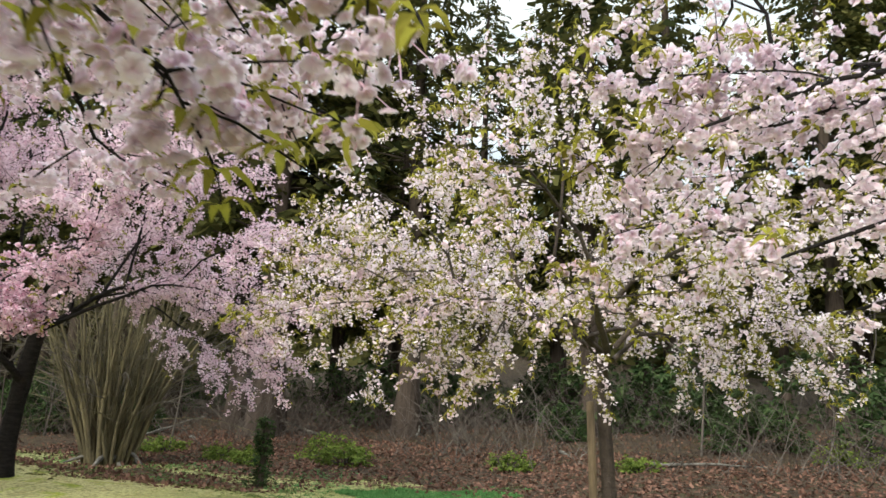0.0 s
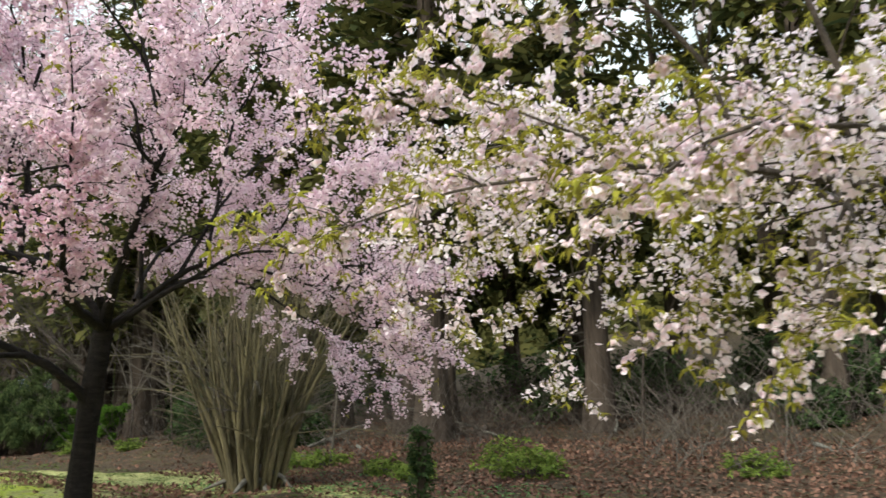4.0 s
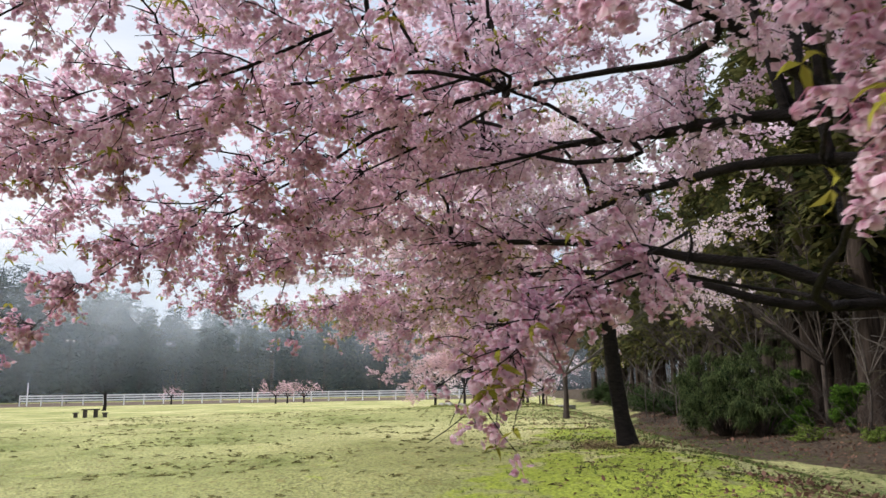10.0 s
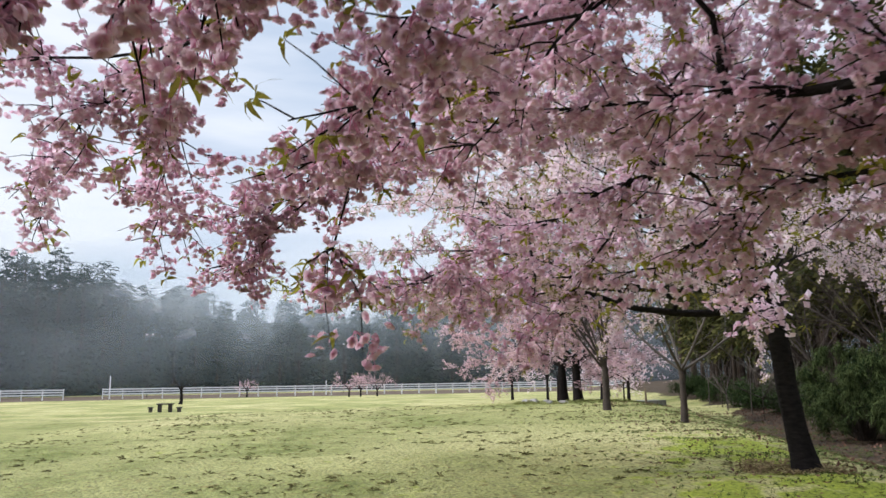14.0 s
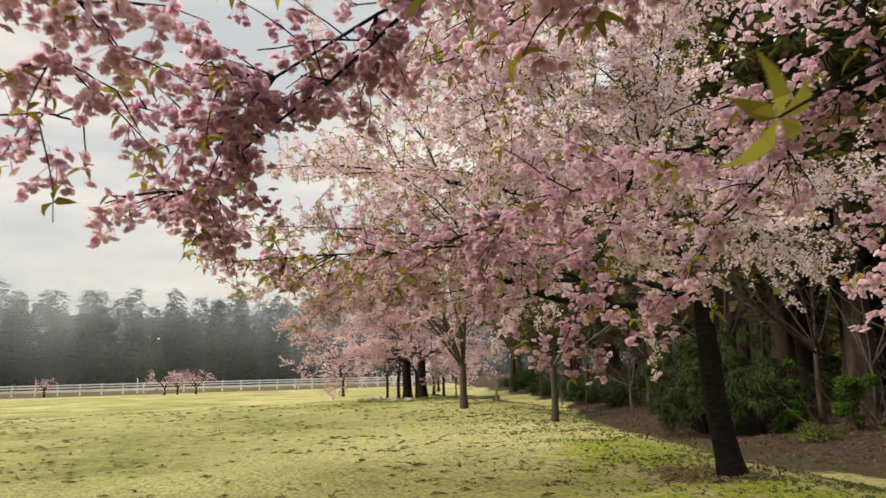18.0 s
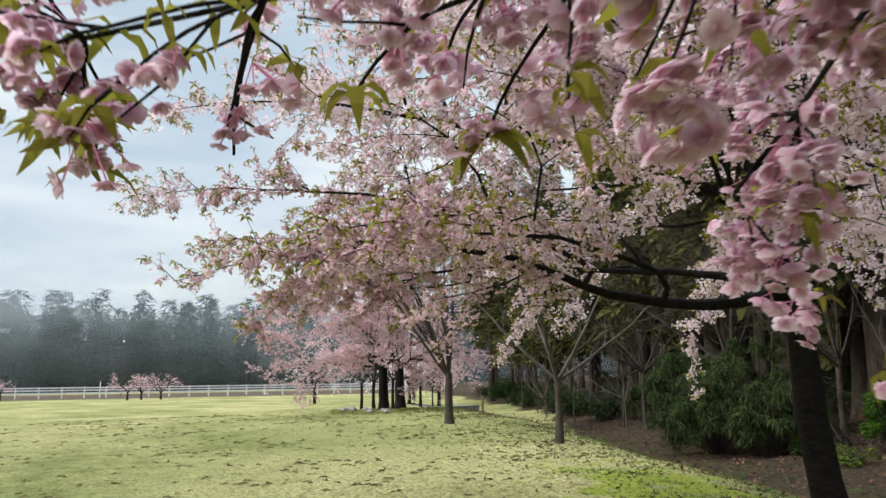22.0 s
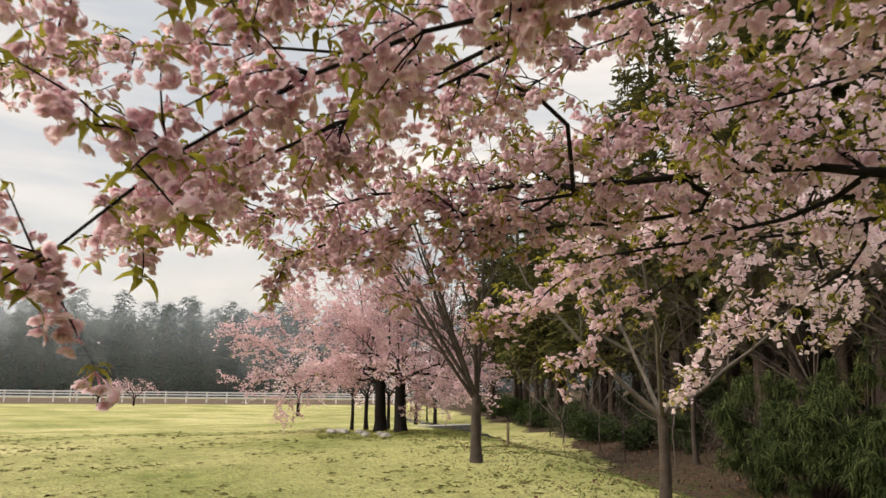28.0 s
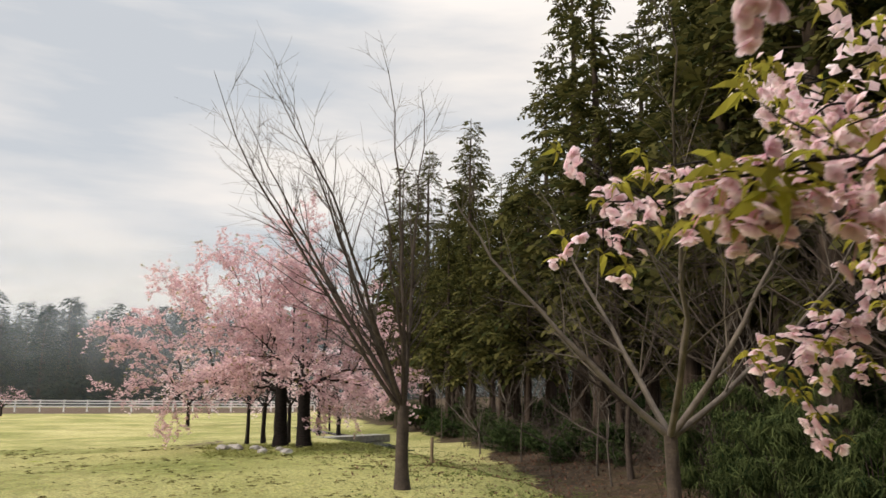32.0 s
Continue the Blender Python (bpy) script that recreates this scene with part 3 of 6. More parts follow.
def way_off(p):
    """How far places lie from the walking line."""
    p = np.asarray(p).reshape(-1, 3)
    best = np.full(len(p), 1e9)
    for a, b in zip(CLEAR_WAY[:-1], CLEAR_WAY[1:]):
        d = b - a
        t = np.clip(((p - a) @ d) / (d @ d), 0, 1)
        gap = p - a - t[:, None] * d
        gap[:, 2] *= np.where(gap[:, 2] > 0, 1.4, 1.0)
        best = np.minimum(best, np.linalg.norm(gap, axis=1))
    return best


def bezier(a, b, c, n):
    t = np.linspace(0, 1, n)[:, None]
    return (1 - t) ** 2 * a + 2 * t * (1 - t) * b + t * t * c


def through_points(points, step=0.2):
    """A smooth line through the given points."""
    p = np.array(points, float)
    p = np.concatenate([[2 * p[0] - p[1]], p, [2 * p[-1] - p[-2]]])
    out = []
    for i in range(1, len(p) - 2):
        n = max(2, int(np.linalg.norm(p[i + 1] - p[i]) / step))
        t = np.linspace(0, 1, n, endpoint=False)[:, None]
        a, b, c, d = p[i - 1], p[i], p[i + 1], p[i + 2]
        out.append(0.5 * (2 * b + (c - a) * t + (2 * a - 5 * b + 4 * c - d) * t * t + (3 * b - a - 3 * c + d) * t ** 3))
    return np.concatenate(out + [p[-2:-1]])


def sprout(rng, p, d, length, n, gravity, wander):
    """A wandering line of n steps that starts at p along d and sags or lifts with gravity."""
    pts, d = [p], d / (np.linalg.norm(d) + 1e-9)
    for k in range(n):
        d = d + rng.normal(0, wander, 3) + np.array([0, 0, gravity])
        d /= np.linalg.norm(d) + 1e-9
        pts.append(pts[-1] + d * length / n)
    return np.array(pts)


def flowers(soup, rng, p, foot, size, clear):
    """Flower clusters at the given nodes: finely made beside the walk, plainer further off."""
    off = way_off(p)
    near, mid, far, beyond = (off > clear) & (off < 1.15), (off >= 1.15) & (off < 2.3), (off >= 2.3) & (off < 6.5), off >= 6.5
    groups = ((FLOWERS_FINE, near), (FLOWERS_PLAIN, mid), (FLOWERS_FAR, far), (FLOWERS_DISTANT, beyond))
    pick = rng.integers(0, 4, len(p))
    for templates, m in groups:
        for k, template in enumerate(templates):
            q = p[m & (pick == k)]
            scatter(soup, template, q - foot, turns(rng, len(q), 0.4), size * rng.uniform(0.72, 1.08, len(q)))


def cherry(name, foot, fork, limbs, label, petals, rng_seed, trunk_r=0.19, twig_gap=0.115, cluster_gap=0.054, branch_gap=0.21, branch_len=1.35,
           leaf_share=0.5, subs=2, bark=None, size=1.0, sag=-0.07, group="row of cherry trees", blossom=1.0, category="cherry tree", tip_leaf=0.35, skirt=None, inner=0.36, mains=5, clear=0.6, bounds=None, girth=1.0, outer=0.14, boughs=(), bough_len=0.5, bough_gap=0.05, bend=None, bough_leaf=1.0, hang=0.2):
    """A flowering cherry: trunk, limbs to given tips, branches, twigs, hanging flower clusters and young leaves.
    A limb is (tip, lift, radius[, start height share]); a bough is (points, radius, start height share or None to leave the nearest bough[, leafiness[, bare share]])."""
    rng = np.random.default_rng(rng_seed)
    bark = bark or BARK_CHERRY
    foot, fork = np.array(foot, float), np.array(fork, float)
    foot[2] = ground_at(foot[0], foot[1]) - 0.05
    distant = way_off(foot)[0] > 9
    root = thing(name, foot, label, category, group)
    trunk = Soup()
    line = bezier(foot, (foot + fork) / 2 + np.array(bend if bend else (rng.normal(0, 0.03), rng.normal(0, 0.03), 0)), fork, 9)
    trunk_line = line
    taper = trunk_r * np.interp(np.linspace(0, 1, 9), [0, 0.08, 0.2, 0.8, 1], [1.45, 1.18, 1.0, 0.86, 0.8])
    tube(trunk, line - foot, taper, 12, 0.07, rng)
    part("trunk", trunk, bark, root, smooth=True)
    frame_limbs, grown = [], []
    for spec in boughs:
        points, r0, share = spec[0], spec[1] * girth, spec[2]
        first = np.array(points[0], float)
        if share is None:
            # it leaves the nearest bough at a slant, further back the further off it is
            gap, near, which = min((np.linalg.norm(main_line[q] - first), q, k) for k, (main_line, _) in enumerate(frame_limbs) for q in range(2, len(main_line) - 2))
            near = max(1, near - int(gap / 0.25))
            start, r0 = frame_limbs[which][0][near], frame_limbs[which][1][near]
            r0 = min(0.75 * spec[1] * girth, 0.7 * r0)
        else:
            start = trunk_line[0] + (trunk_line[-1] - trunk_line[0]) * share
            start = trunk_line[np.argmin(np.abs(trunk_line[:, 2] - start[2]))]
        line = through_points([start, *points])
        n = len(line)
        wave = np.cumsum(rng.normal(0, 0.012, (n, 3)), axis=0)
        line = line + wave - np.linspace(0, 1, n)[:, None] * wave[-1]
        radii = r0 * np.linspace(1, 0.0, n) ** 1.4 + 0.003
        frame_limbs.append((line, radii))
        bare = spec[4] if len(spec) > 4 else (0.2 if share is None else inner)
        grown.append(([(line, radii, bare)], np.array(points[-1], float), True, spec[3] if len(spec) > 3 else 1.0))
    for order, spec in enumerate(limbs):
        order += len(boughs)
        tip, lift, r0 = np.array(spec[0], float), spec[1], spec[2] * girth
        start = foot + (fork - foot) * (spec[3] if len(spec) > 3 else rng.uniform(0.88, 0.99))
        if order >= mains:
            # a lesser limb leaves the main limb that brings it nearest to its tip
            best = None
            for main_line, main_r in frame_limbs:
                for q in range(2, int(len(main_line) * 0.72)):
                    cost = np.linalg.norm(tip - main_line[q]) + 0.55 * np.linalg.norm(main_line[q] - fork) + rng.uniform(0, 0.5)
                    if best is None or cost < best[0]:
                        best = (cost, main_line[q], main_r[q])
            start, r0 = best[1], min(r0 * 0.75, 0.6 * best[2])
        mid = start * 0.55 + tip * 0.45
        mid[2] = max(start[2], tip[2]) * 0.5 + (start[2] + tip[2]) * 0.25 + lift
        length = np.linalg.norm(tip - start)
        n = max(6, int(length / 0.32))
        line = bezier(start, mid, tip, n)
        sway = np.cumsum(rng.normal(0, 0.04, (n, 3)), axis=0)
        sway -= np.linspace(0, 1, n)[:, None] * sway[-1]
        line = line + sway
        stems = [(line, r0 * np.linspace(1, 0, n) ** 1.3 + 0.0055, inner if order < mains else outer)]
        if order < mains:
            frame_limbs.append(stems[0][:2])
        for k in range(subs):
            i = int(n * rng.uniform(0.3, 0.75))
            t = line[min(i + 1, n - 1)] - line[i - 1]
            t /= np.linalg.norm(t)
            a, b = frame_of(t)
            w = rng.uniform(0, 2 * np.pi)
            sl = length * rng.uniform(0.28, 0.45)
            pts = sprout(rng, line[i], t * 0.7 + a * math.cos(w) * 0.8 + b * math.sin(w) * 0.55 + np.array([0, 0, 0.12]), sl, 7, sag * 0.5, 0.08)
            stems.append((pts, np.linspace(max(0.009, stems[0][1][i] * 0.55), 0.005, 8), 0.12))
        grown.append((stems, tip, False, 1.0))
    for stems, tip, is_bough, leafier in grown:
        b_len, b_gap = (bough_len, bough_gap) if is_bough else (branch_len, branch_gap)
        if is_bough and stems[0][1][0] < 0.012:
            b_len *= 0.6
        limits, low = (None, None) if is_bough else (bounds, skirt)
        wood, fl, lf, twigs = Soup(), [], [], []
        for rank, (axis, radii, bare_share) in enumerate(stems):
            open_way = way_off(axis) > clear
            if rank:
                open_way &= np.array([(not low or p[2] > low(p)) and (not limits or bool(limits(p))) for p in axis])
            last = len(axis) if open_way.all() else int(np.argmin(open_way))
            if last < 3:
                continue
            axis, radii = axis[:last], radii[:last] * (1 if last == len(axis) else np.linspace(1, 0.12, last))
            tube(wood, axis - foot, radii, 7, 0.06, rng)
            seg = np.r_[0, np.cumsum(np.linalg.norm(np.diff(axis, axis=0), axis=1))]
            tang = np.gradient(axis, axis=0)
            twigs.append((axis[int(len(axis) * 0.6):], 0.1, 1.0))
            for u in np.arange(bare_share * seg[-1], seg[-1], b_gap * rng.uniform(0.85, 1.15)):
                i = min(int(np.searchsorted(seg, u)), len(axis) - 1)
                share = u / seg[-1]
                ends = 0.65 if is_bough and share > 0.88 else 1.0
                t = tang[i] / np.linalg.norm(tang[i])
                a, b = frame_of(t)
                w = rng.uniform(0, 2 * np.pi)
                side = a * math.cos(w) * 1.1 + b * math.sin(w) * 0.7
                bl = b_len * size * rng.uniform(0.3, 1.2) * (1.05 - 0.5 * share)
                pts = sprout(rng, axis[i], t * 0.6 + side * 0.8 + np.array([0, 0, 0.15]), bl, 6, sag * rng.uniform(0.3, 1.7), 0.09)
                if is_bough and pts[-1, 2] < axis[i][2] - hang:
                    continue
                if way_off(pts).min() < clear or (limits and not limits(pts[-1])) or (low and pts[-1, 2] < low(pts[-1]) and pts[-1, 2] < tip[2] - 0.15):
                    continue
                thick = min(0.007, max(0.0032, radii[i] * 0.4)) if is_bough else min(0.011, max(0.0045, radii[i] * 0.45))
                tube(wood, pts - foot, np.linspace(thick, 0.0018, 7), 4)
                twigs.append((pts, 0.25 if is_bough else 0.35, ends))
                for q in np.arange(0.22, 1.0, twig_gap * size / bl):
                    x = q * 6
                    j = min(int(x), 5)
                    p0 = pts[j] + (pts[j + 1] - pts[j]) * (x - j)
                    d = pts[j + 1] - pts[j]
                    d /= np.linalg.norm(d)
                    a2, b2 = frame_of(d)
                    w2 = rng.uniform(0, 2 * np.pi)
                    tl = rng.uniform(0.08, 0.24) * size * (1.15 - 0.5 * q) if is_bough else rng.uniform(0.16, 0.5) * size * (1.15 - 0.5 * q)
                    tp = sprout(rng, p0, d * 0.7 + (a2 * math.cos(w2) + b2 * math.sin(w2)) * 0.75, tl, 3, sag * 1.3, 0.1)
                    if way_off(tp[-1]).min() < clear or (limits and not limits(tp[-1])) or (low and tp[-1, 2] < low(tp[-1]) - 0.05 and tp[-1, 2] < tip[2] - 0.15):
                        continue
                    if not distant:
                        tube(wood, tp - foot, [0.0026, 0.0023, 0.0019, 0.0013], 3)
                    twigs.append((tp, 0.1, ends))
        for pts, start_share, ends in twigs:
            if len(pts) < 2:
                continue
            seg = np.linalg.norm(np.diff(pts, axis=0), axis=1)
            total = seg.sum()
            m = int(total * (1 - start_share) / (cluster_gap * size) + rng.random())
            leafiness = leaf_share * leafier * (bough_leaf if is_bough else 1.0) * (2.0 if ends < 1 else 1.0)
            if m:
                at = (start_share + (1 - start_share) * (np.arange(m) + rng.random(m)) / m) * total
                cum = np.r_[0, np.cumsum(seg)]
                p = np.stack([np.interp(at, cum, pts[:, k]) for k in range(3)], 1)
                bare = rng.random(m) > blossom * ends * np.clip(1.6 - 0.8 * at / total, 0.2, 1) / max(1.0, 0.7 * leafier)
                fl.append(p[~bare])
                lf.append(p[rng.random(m) < leafiness * 0.16 * (0.4 + at / total)])
            if rng.random() < tip_leaf * (0.4 + leafiness):
                lf.append(pts[-1:])
        limb = part("limb", wood, bark, root, smooth=True)
        if limb is None:
            continue
        if fl:
            p = np.concatenate(fl)
            soup = Soup()
            flowers(soup, rng, p + rng.normal(0, 0.013, p.shape), foot, size, clear)
            part("blossoms", soup, petals, limb, kind="stuff", hearts="heart")
        if lf:
            p = np.concatenate(lf)
            p = p[way_off(p) > clear + 0.05]
            soup = Soup()
            pick = rng.integers(0, len(LEAF_TUFTS), len(p))
            for k, template in enumerate(LEAF_TUFTS):
                q = p[pick == k]
                scatter(soup, template, q - foot, turns(rng, len(q), 0.6), size * rng.uniform(0.6, 1.15, len(q)))
            part("young_leaves", soup, LEAF_YOUNG, limb, kind="stuff")
    return root


# the deep pink cherry that the walk passes first
cherry(
    "cherry_tree", (-6.25, 10.98, 0.45), (-5.93, 10.82, 2.4),
    [
        ((-6.8, 8.6, 5.0), 0.5, 0.06), ((-4.4, 11.6, 5.8), 0.3, 0.066), ((-7.4, 10.9, 7.0), 0.2, 0.055), ((-5.0, 10.7, 5.6), 0.3, 0.07), ((-7.6, 9.9, 5.4), 0.35, 0.06),
        ((-8.6, 6.9, 3.9), 0.6, 0.05), ((-7.4, 6.0, 3.5), 0.7, 0.05), ((-7.0, 6.4, 4.4), 0.5, 0.045), ((-9.3, 7.6, 4.1), 0.5, 0.045), ((-8.0, 7.4, 4.9), 0.4, 0.045),
        ((-7.9, 8.9, 3.9), 0.5, 0.04), ((-8.7, 9.5, 4.4), 0.5, 0.04), ((-6.0, 7.3, 3.1), 0.5, 0.035),
        ((-2.3, 9.7, 3.2), 0.6, 0.05), ((-3.1, 8.7, 4.1), 0.5, 0.05), ((-4.2, 14.2, 1.8), 1.2, 0.045), ((-2.9, 12.0, 2.2), 0.9, 0.045), ((-3.6, 13.0, 2.1), 1.0, 0.04), ((-3.4, 11.4, 3.1), 0.5, 0.04),
        ((-6.6, 10.3, 7.2), 0.1, 0.05), ((-8.6, 11.6, 5.6), 0.3, 0.05), ((-8.2, 9.0, 5.2), 0.4, 0.05), ((-9.2, 12.4, 3.9), 0.6, 0.045), ((-9.2, 11.2, 3.2), 0.4, 0.05),
        ((-4.2, 12.8, 5.0), 0.3, 0.05), ((-5.2, 8.2, 5.6), 0.3, 0.05), ((-9.4, 9.6, 5.1), 0.4, 0.05), ((-6.2, 13.6, 3.4), 0.7, 0.045),
        ((-3.8, 10.6, 6.2), 0.2, 0.05), ((-4.4, 8.8, 3.6), 0.5, 0.04), ((-7.6, 12.2, 6.4), 0.2, 0.05), ((-9.8, 9.0, 3.9), 0.4, 0.04), ((-9.0, 8.3, 3.6), 0.4, 0.04), ((-10.1, 9.6, 4.3), 0.4, 0.04), ((-8.8, 9.8, 3.5), 0.4, 0.04), ((-9.6, 9.9, 3.3), 0.3, 0.035), ((-4.9, 9.4, 4.4), 0.4, 0.04), ((-6.0, 8.9, 4.2), 0.4, 0.04),
        ((-7.4, 8.6, 5.9), 0.3, 0.04), ((-8.4, 8.2, 5.6), 0.3, 0.04), ((-7.0, 9.6, 6.4), 0.2, 0.04), ((-9.0, 9.4, 6.0), 0.3, 0.04), ((-6.4, 8.0, 5.6), 0.3, 0.04), ((-5.6, 9.6, 6.4), 0.2, 0.04), ((-7.8, 10.2, 6.2), 0.2, 0.04), ((-6.2, 7.4, 4.8), 0.4, 0.04),
    ],
    "gnarled dark-barked cherry in full deep pink bloom", PETAL_PINK, 11, trunk_r=0.122, girth=0.74, inner=0.3, leaf_share=0.26, hang=0.17, sag=-0.05, subs=1, mains=0, clear=0.3, branch_gap=0.21, cluster_gap=0.052, outer=0.2, branch_len=1.2, bend=(-0.12, 0.05, 0.0),
    bounds=lambda p: not (-8.8 < p[0] < -5.0 and 8.35 < p[1] < 11.6 and p[2] < 2.75),
    skirt=lambda p: 2.7 if p[0] < -7.0 and p[1] < 9.0 else 2.4 if p[0] < -8.0 else (1.9 if p[1] < 9.5 else 1.3),
    boughs=[
        # the low limb that leaves the trunk early, and what it carries
        ([(-6.24, 10.44, 2.05), (-6.69, 9.95, 2.36), (-7.3, 9.4, 2.55), (-7.96, 9.0, 2.66), (-8.62, 9.0, 2.83), (-9.3, 8.8, 2.95)], 0.07, 0.62, 1.0, 0.5),
        ([(-6.5, 9.9, 2.12), (-6.95, 9.5, 2.3), (-7.6, 9.3, 2.42), (-8.4, 9.35, 2.5), (-9.0, 9.3, 2.35)], 0.05, None, 2.2, 0.4),
        ([(-6.12, 9.6, 2.1), (-5.6, 8.9, 2.16), (-5.0, 8.25, 2.2), (-4.5, 7.8, 2.25), (-4.2, 7.5, 2.25)], 0.05, None, 1.4, 0.7),
        ([(-6.1, 9.2, 2.15), (-5.98, 8.56, 2.16), (-6.06, 8.2, 2.0), (-6.16, 8.0, 1.76)], 0.014, None, 1.0, 0.5), ([(-6.0, 8.8, 2.3), (-6.0, 8.3, 2.1), (-5.98, 8.02, 1.9)], 0.012, None), ([(-6.05, 8.6, 2.2), (-6.2, 8.25, 2.1), (-6.26, 8.08, 1.86)], 0.012, None),
        # the fork: one limb towards the field, one rising, one over the ditch
        ([(-5.75, 10.45, 2.72), (-6.3, 10.05, 3.05), (-7.3, 9.7, 3.15), (-8.1, 9.42, 3.29), (-8.94, 9.1, 3.6), (-9.6, 8.75, 3.4), (-10.04, 8.41, 2.98), (-10.1, 8.18, 2.72), (-10.55, 7.98, 2.54)], 0.06, 0.99, 1.0, 0.24),
        ([(-6.15, 10.7, 2.85), (-7.2, 10.4, 3.1), (-8.4, 10.0, 3.0), (-9.75, 9.57, 2.81), (-10.25, 9.45, 2.71), (-10.85, 9.1, 2.55), (-11.2, 8.95, 2.52)], 0.06, 0.99, 1.3),
        ([(-5.5, 9.9, 2.5), (-5.1, 9.33, 2.62), (-4.5, 8.6, 2.9), (-3.9, 7.95, 3.12), (-3.75, 7.7, 3.9)], 0.075, 0.99),
        ([(-5.35, 10.3, 2.75), (-4.85, 9.95, 3.2), (-4.55, 9.8, 3.9), (-4.3, 9.6, 5.2)], 0.08, 0.99),
        ([(-6.05, 9.9, 2.9), (-6.2, 9.0, 3.3), (-6.27, 8.3, 3.6), (-6.4, 7.3, 3.75), (-6.7, 6.3, 3.4)], 0.055, 0.98),
        ([(-6.4, 9.2, 3.2), (-7.1, 8.4, 3.15), (-7.82, 7.72, 2.78), (-8.0, 7.15, 2.45), (-8.15, 6.72, 2.1)], 0.045, None),
        ([(-6.9, 8.2, 3.15), (-7.4, 7.2, 3.05), (-7.9, 6.4, 2.7)], 0.035, None),
        ([(-7.7, 7.9, 2.95), (-8.6, 7.7, 3.0), (-9.3, 7.6, 2.9), (-10.3, 7.6, 2.62)], 0.03, None),
        ([(-9.9, 8.5, 3.05), (-10.25, 8.1, 2.8), (-10.45, 8.02, 2.52)], 0.02, None), ([(-8.8, 7.7, 3.0), (-9.6, 7.3, 2.88), (-10.4, 7.1, 2.7)], 0.025, None), ([(-9.0, 7.65, 3.0), (-9.8, 6.9, 3.05), (-10.6, 6.5, 2.95)], 0.025, None),
        ([(-4.3, 8.2, 3.0), (-4.84, 7.65, 2.6), (-4.6, 7.45, 2.5), (-4.25, 7.35, 2.3)], 0.03, None),
        ([(-4.1, 8.0, 3.0), (-4.3, 7.5, 2.65), (-4.15, 7.4, 2.3)], 0.025, None),
        ([(-5.2, 8.4, 2.3), (-4.7, 7.8, 2.45), (-4.2, 7.5, 2.4)], 0.025, None, 1.3, 0.4),
        # sprays over the way
        ([(-7.2, 8.7, 3.15), (-7.7, 8.2, 2.9), (-8.1, 7.95, 2.5)], 0.02, None), ([(-6.9, 8.5, 3.2), (-7.4, 7.8, 2.95), (-7.8, 7.6, 2.6)], 0.02, None),
        ([(-8.3, 8.9, 3.1), (-8.9, 8.4, 3.0), (-9.3, 8.1, 2.75)], 0.02, None), ([(-8.8, 9.1, 3.5), (-9.2, 8.6, 3.1), (-9.4, 8.35, 2.75)], 0.02, None),
        ([(-7.6, 9.2, 3.1), (-8.2, 8.6, 2.95), (-8.7, 8.45, 2.65)], 0.02, None), ([(-8.1, 9.3, 3.4), (-8.9, 8.6, 3.7), (-9.6, 7.8, 3.7)], 0.03, None),
        ([(-7.4, 9.5, 3.2), (-7.7, 8.5, 3.6), (-7.9, 7.4, 3.6)], 0.03, None), ([(-6.45, 7.5, 3.75), (-7.2, 6.7, 3.6), (-8.0, 6.1, 3.2)], 0.03, None),
        ([(-6.3, 7.8, 3.65), (-6.4, 6.7, 3.5), (-6.9, 5.7, 3.2)], 0.03, None), ([(-6.4, 8.3, 3.5), (-6.7, 7.6, 3.15), (-7.1, 7.0, 2.85), (-7.4, 6.5, 2.65)], 0.025, None),
        ([(-6.3, 7.6, 3.6), (-6.8, 6.9, 3.25), (-7.3, 6.2, 2.95)], 0.025, None), ([(-7.0, 8.0, 3.2), (-7.3, 7.3, 2.9), (-7.5, 6.8, 2.7)], 0.02, None), ([(-6.5, 7.0, 3.65), (-7.3, 6.3, 3.5), (-8.2, 5.9, 3.3)], 0.03, None),
        ([(-7.3, 9.6, 3.0), (-8.3, 9.0, 3.3), (-9.3, 8.9, 3.3), (-10.2, 8.9, 3.2)], 0.03, None), ([(-8.0, 9.6, 3.3), (-8.8, 9.4, 3.6), (-9.8, 9.3, 3.5), (-10.6, 9.0, 3.2)], 0.03, None),
        ([(-8.3, 7.7, 3.1), (-8.9, 7.3, 3.3), (-9.5, 7.0, 3.35)], 0.02, None), ([(-8.0, 7.6, 3.2), (-8.5, 7.0, 3.25), (-9.1, 6.6, 3.2)], 0.02, None), ([(-7.4, 7.3, 3.2), (-8.0, 6.7, 3.15), (-8.6, 6.3, 3.0)], 0.02, None),
        # sprays that hang from the long bough along the row
        ([(-9.9, 9.75, 2.75), (-10.15, 9.75, 2.55), (-10.25, 9.65, 2.3)], 0.02, None),
        ([(-10.5, 9.6, 2.65), (-10.75, 9.75, 2.48), (-10.9, 9.75, 2.25)], 0.02, None),
        ([(-9.4, 9.9, 2.8), (-9.7, 10.3, 2.6), (-10.0, 10.7, 2.3)], 0.02, None),
        ([(-10.7, 9.2, 2.6), (-10.95, 9.35, 2.5), (-11.15, 9.4, 2.38)], 0.015, None),
        ([(-10.9, 9.05, 2.54), (-11.3, 8.8, 2.52), (-11.72, 8.52, 2.54)], 0.008, None, 5.0),
        ([(-8.3, 8.6, 2.9), (-8.5, 8.15, 2.75), (-8.62, 8.0, 2.3)], 0.015, None, 1.6),
        # over the ditch
        ([(-4.9, 11.0, 3.0), (-3.9, 11.4, 2.75), (-3.2, 11.55, 2.2), (-2.9, 11.6, 1.65)], 0.05, 0.97),
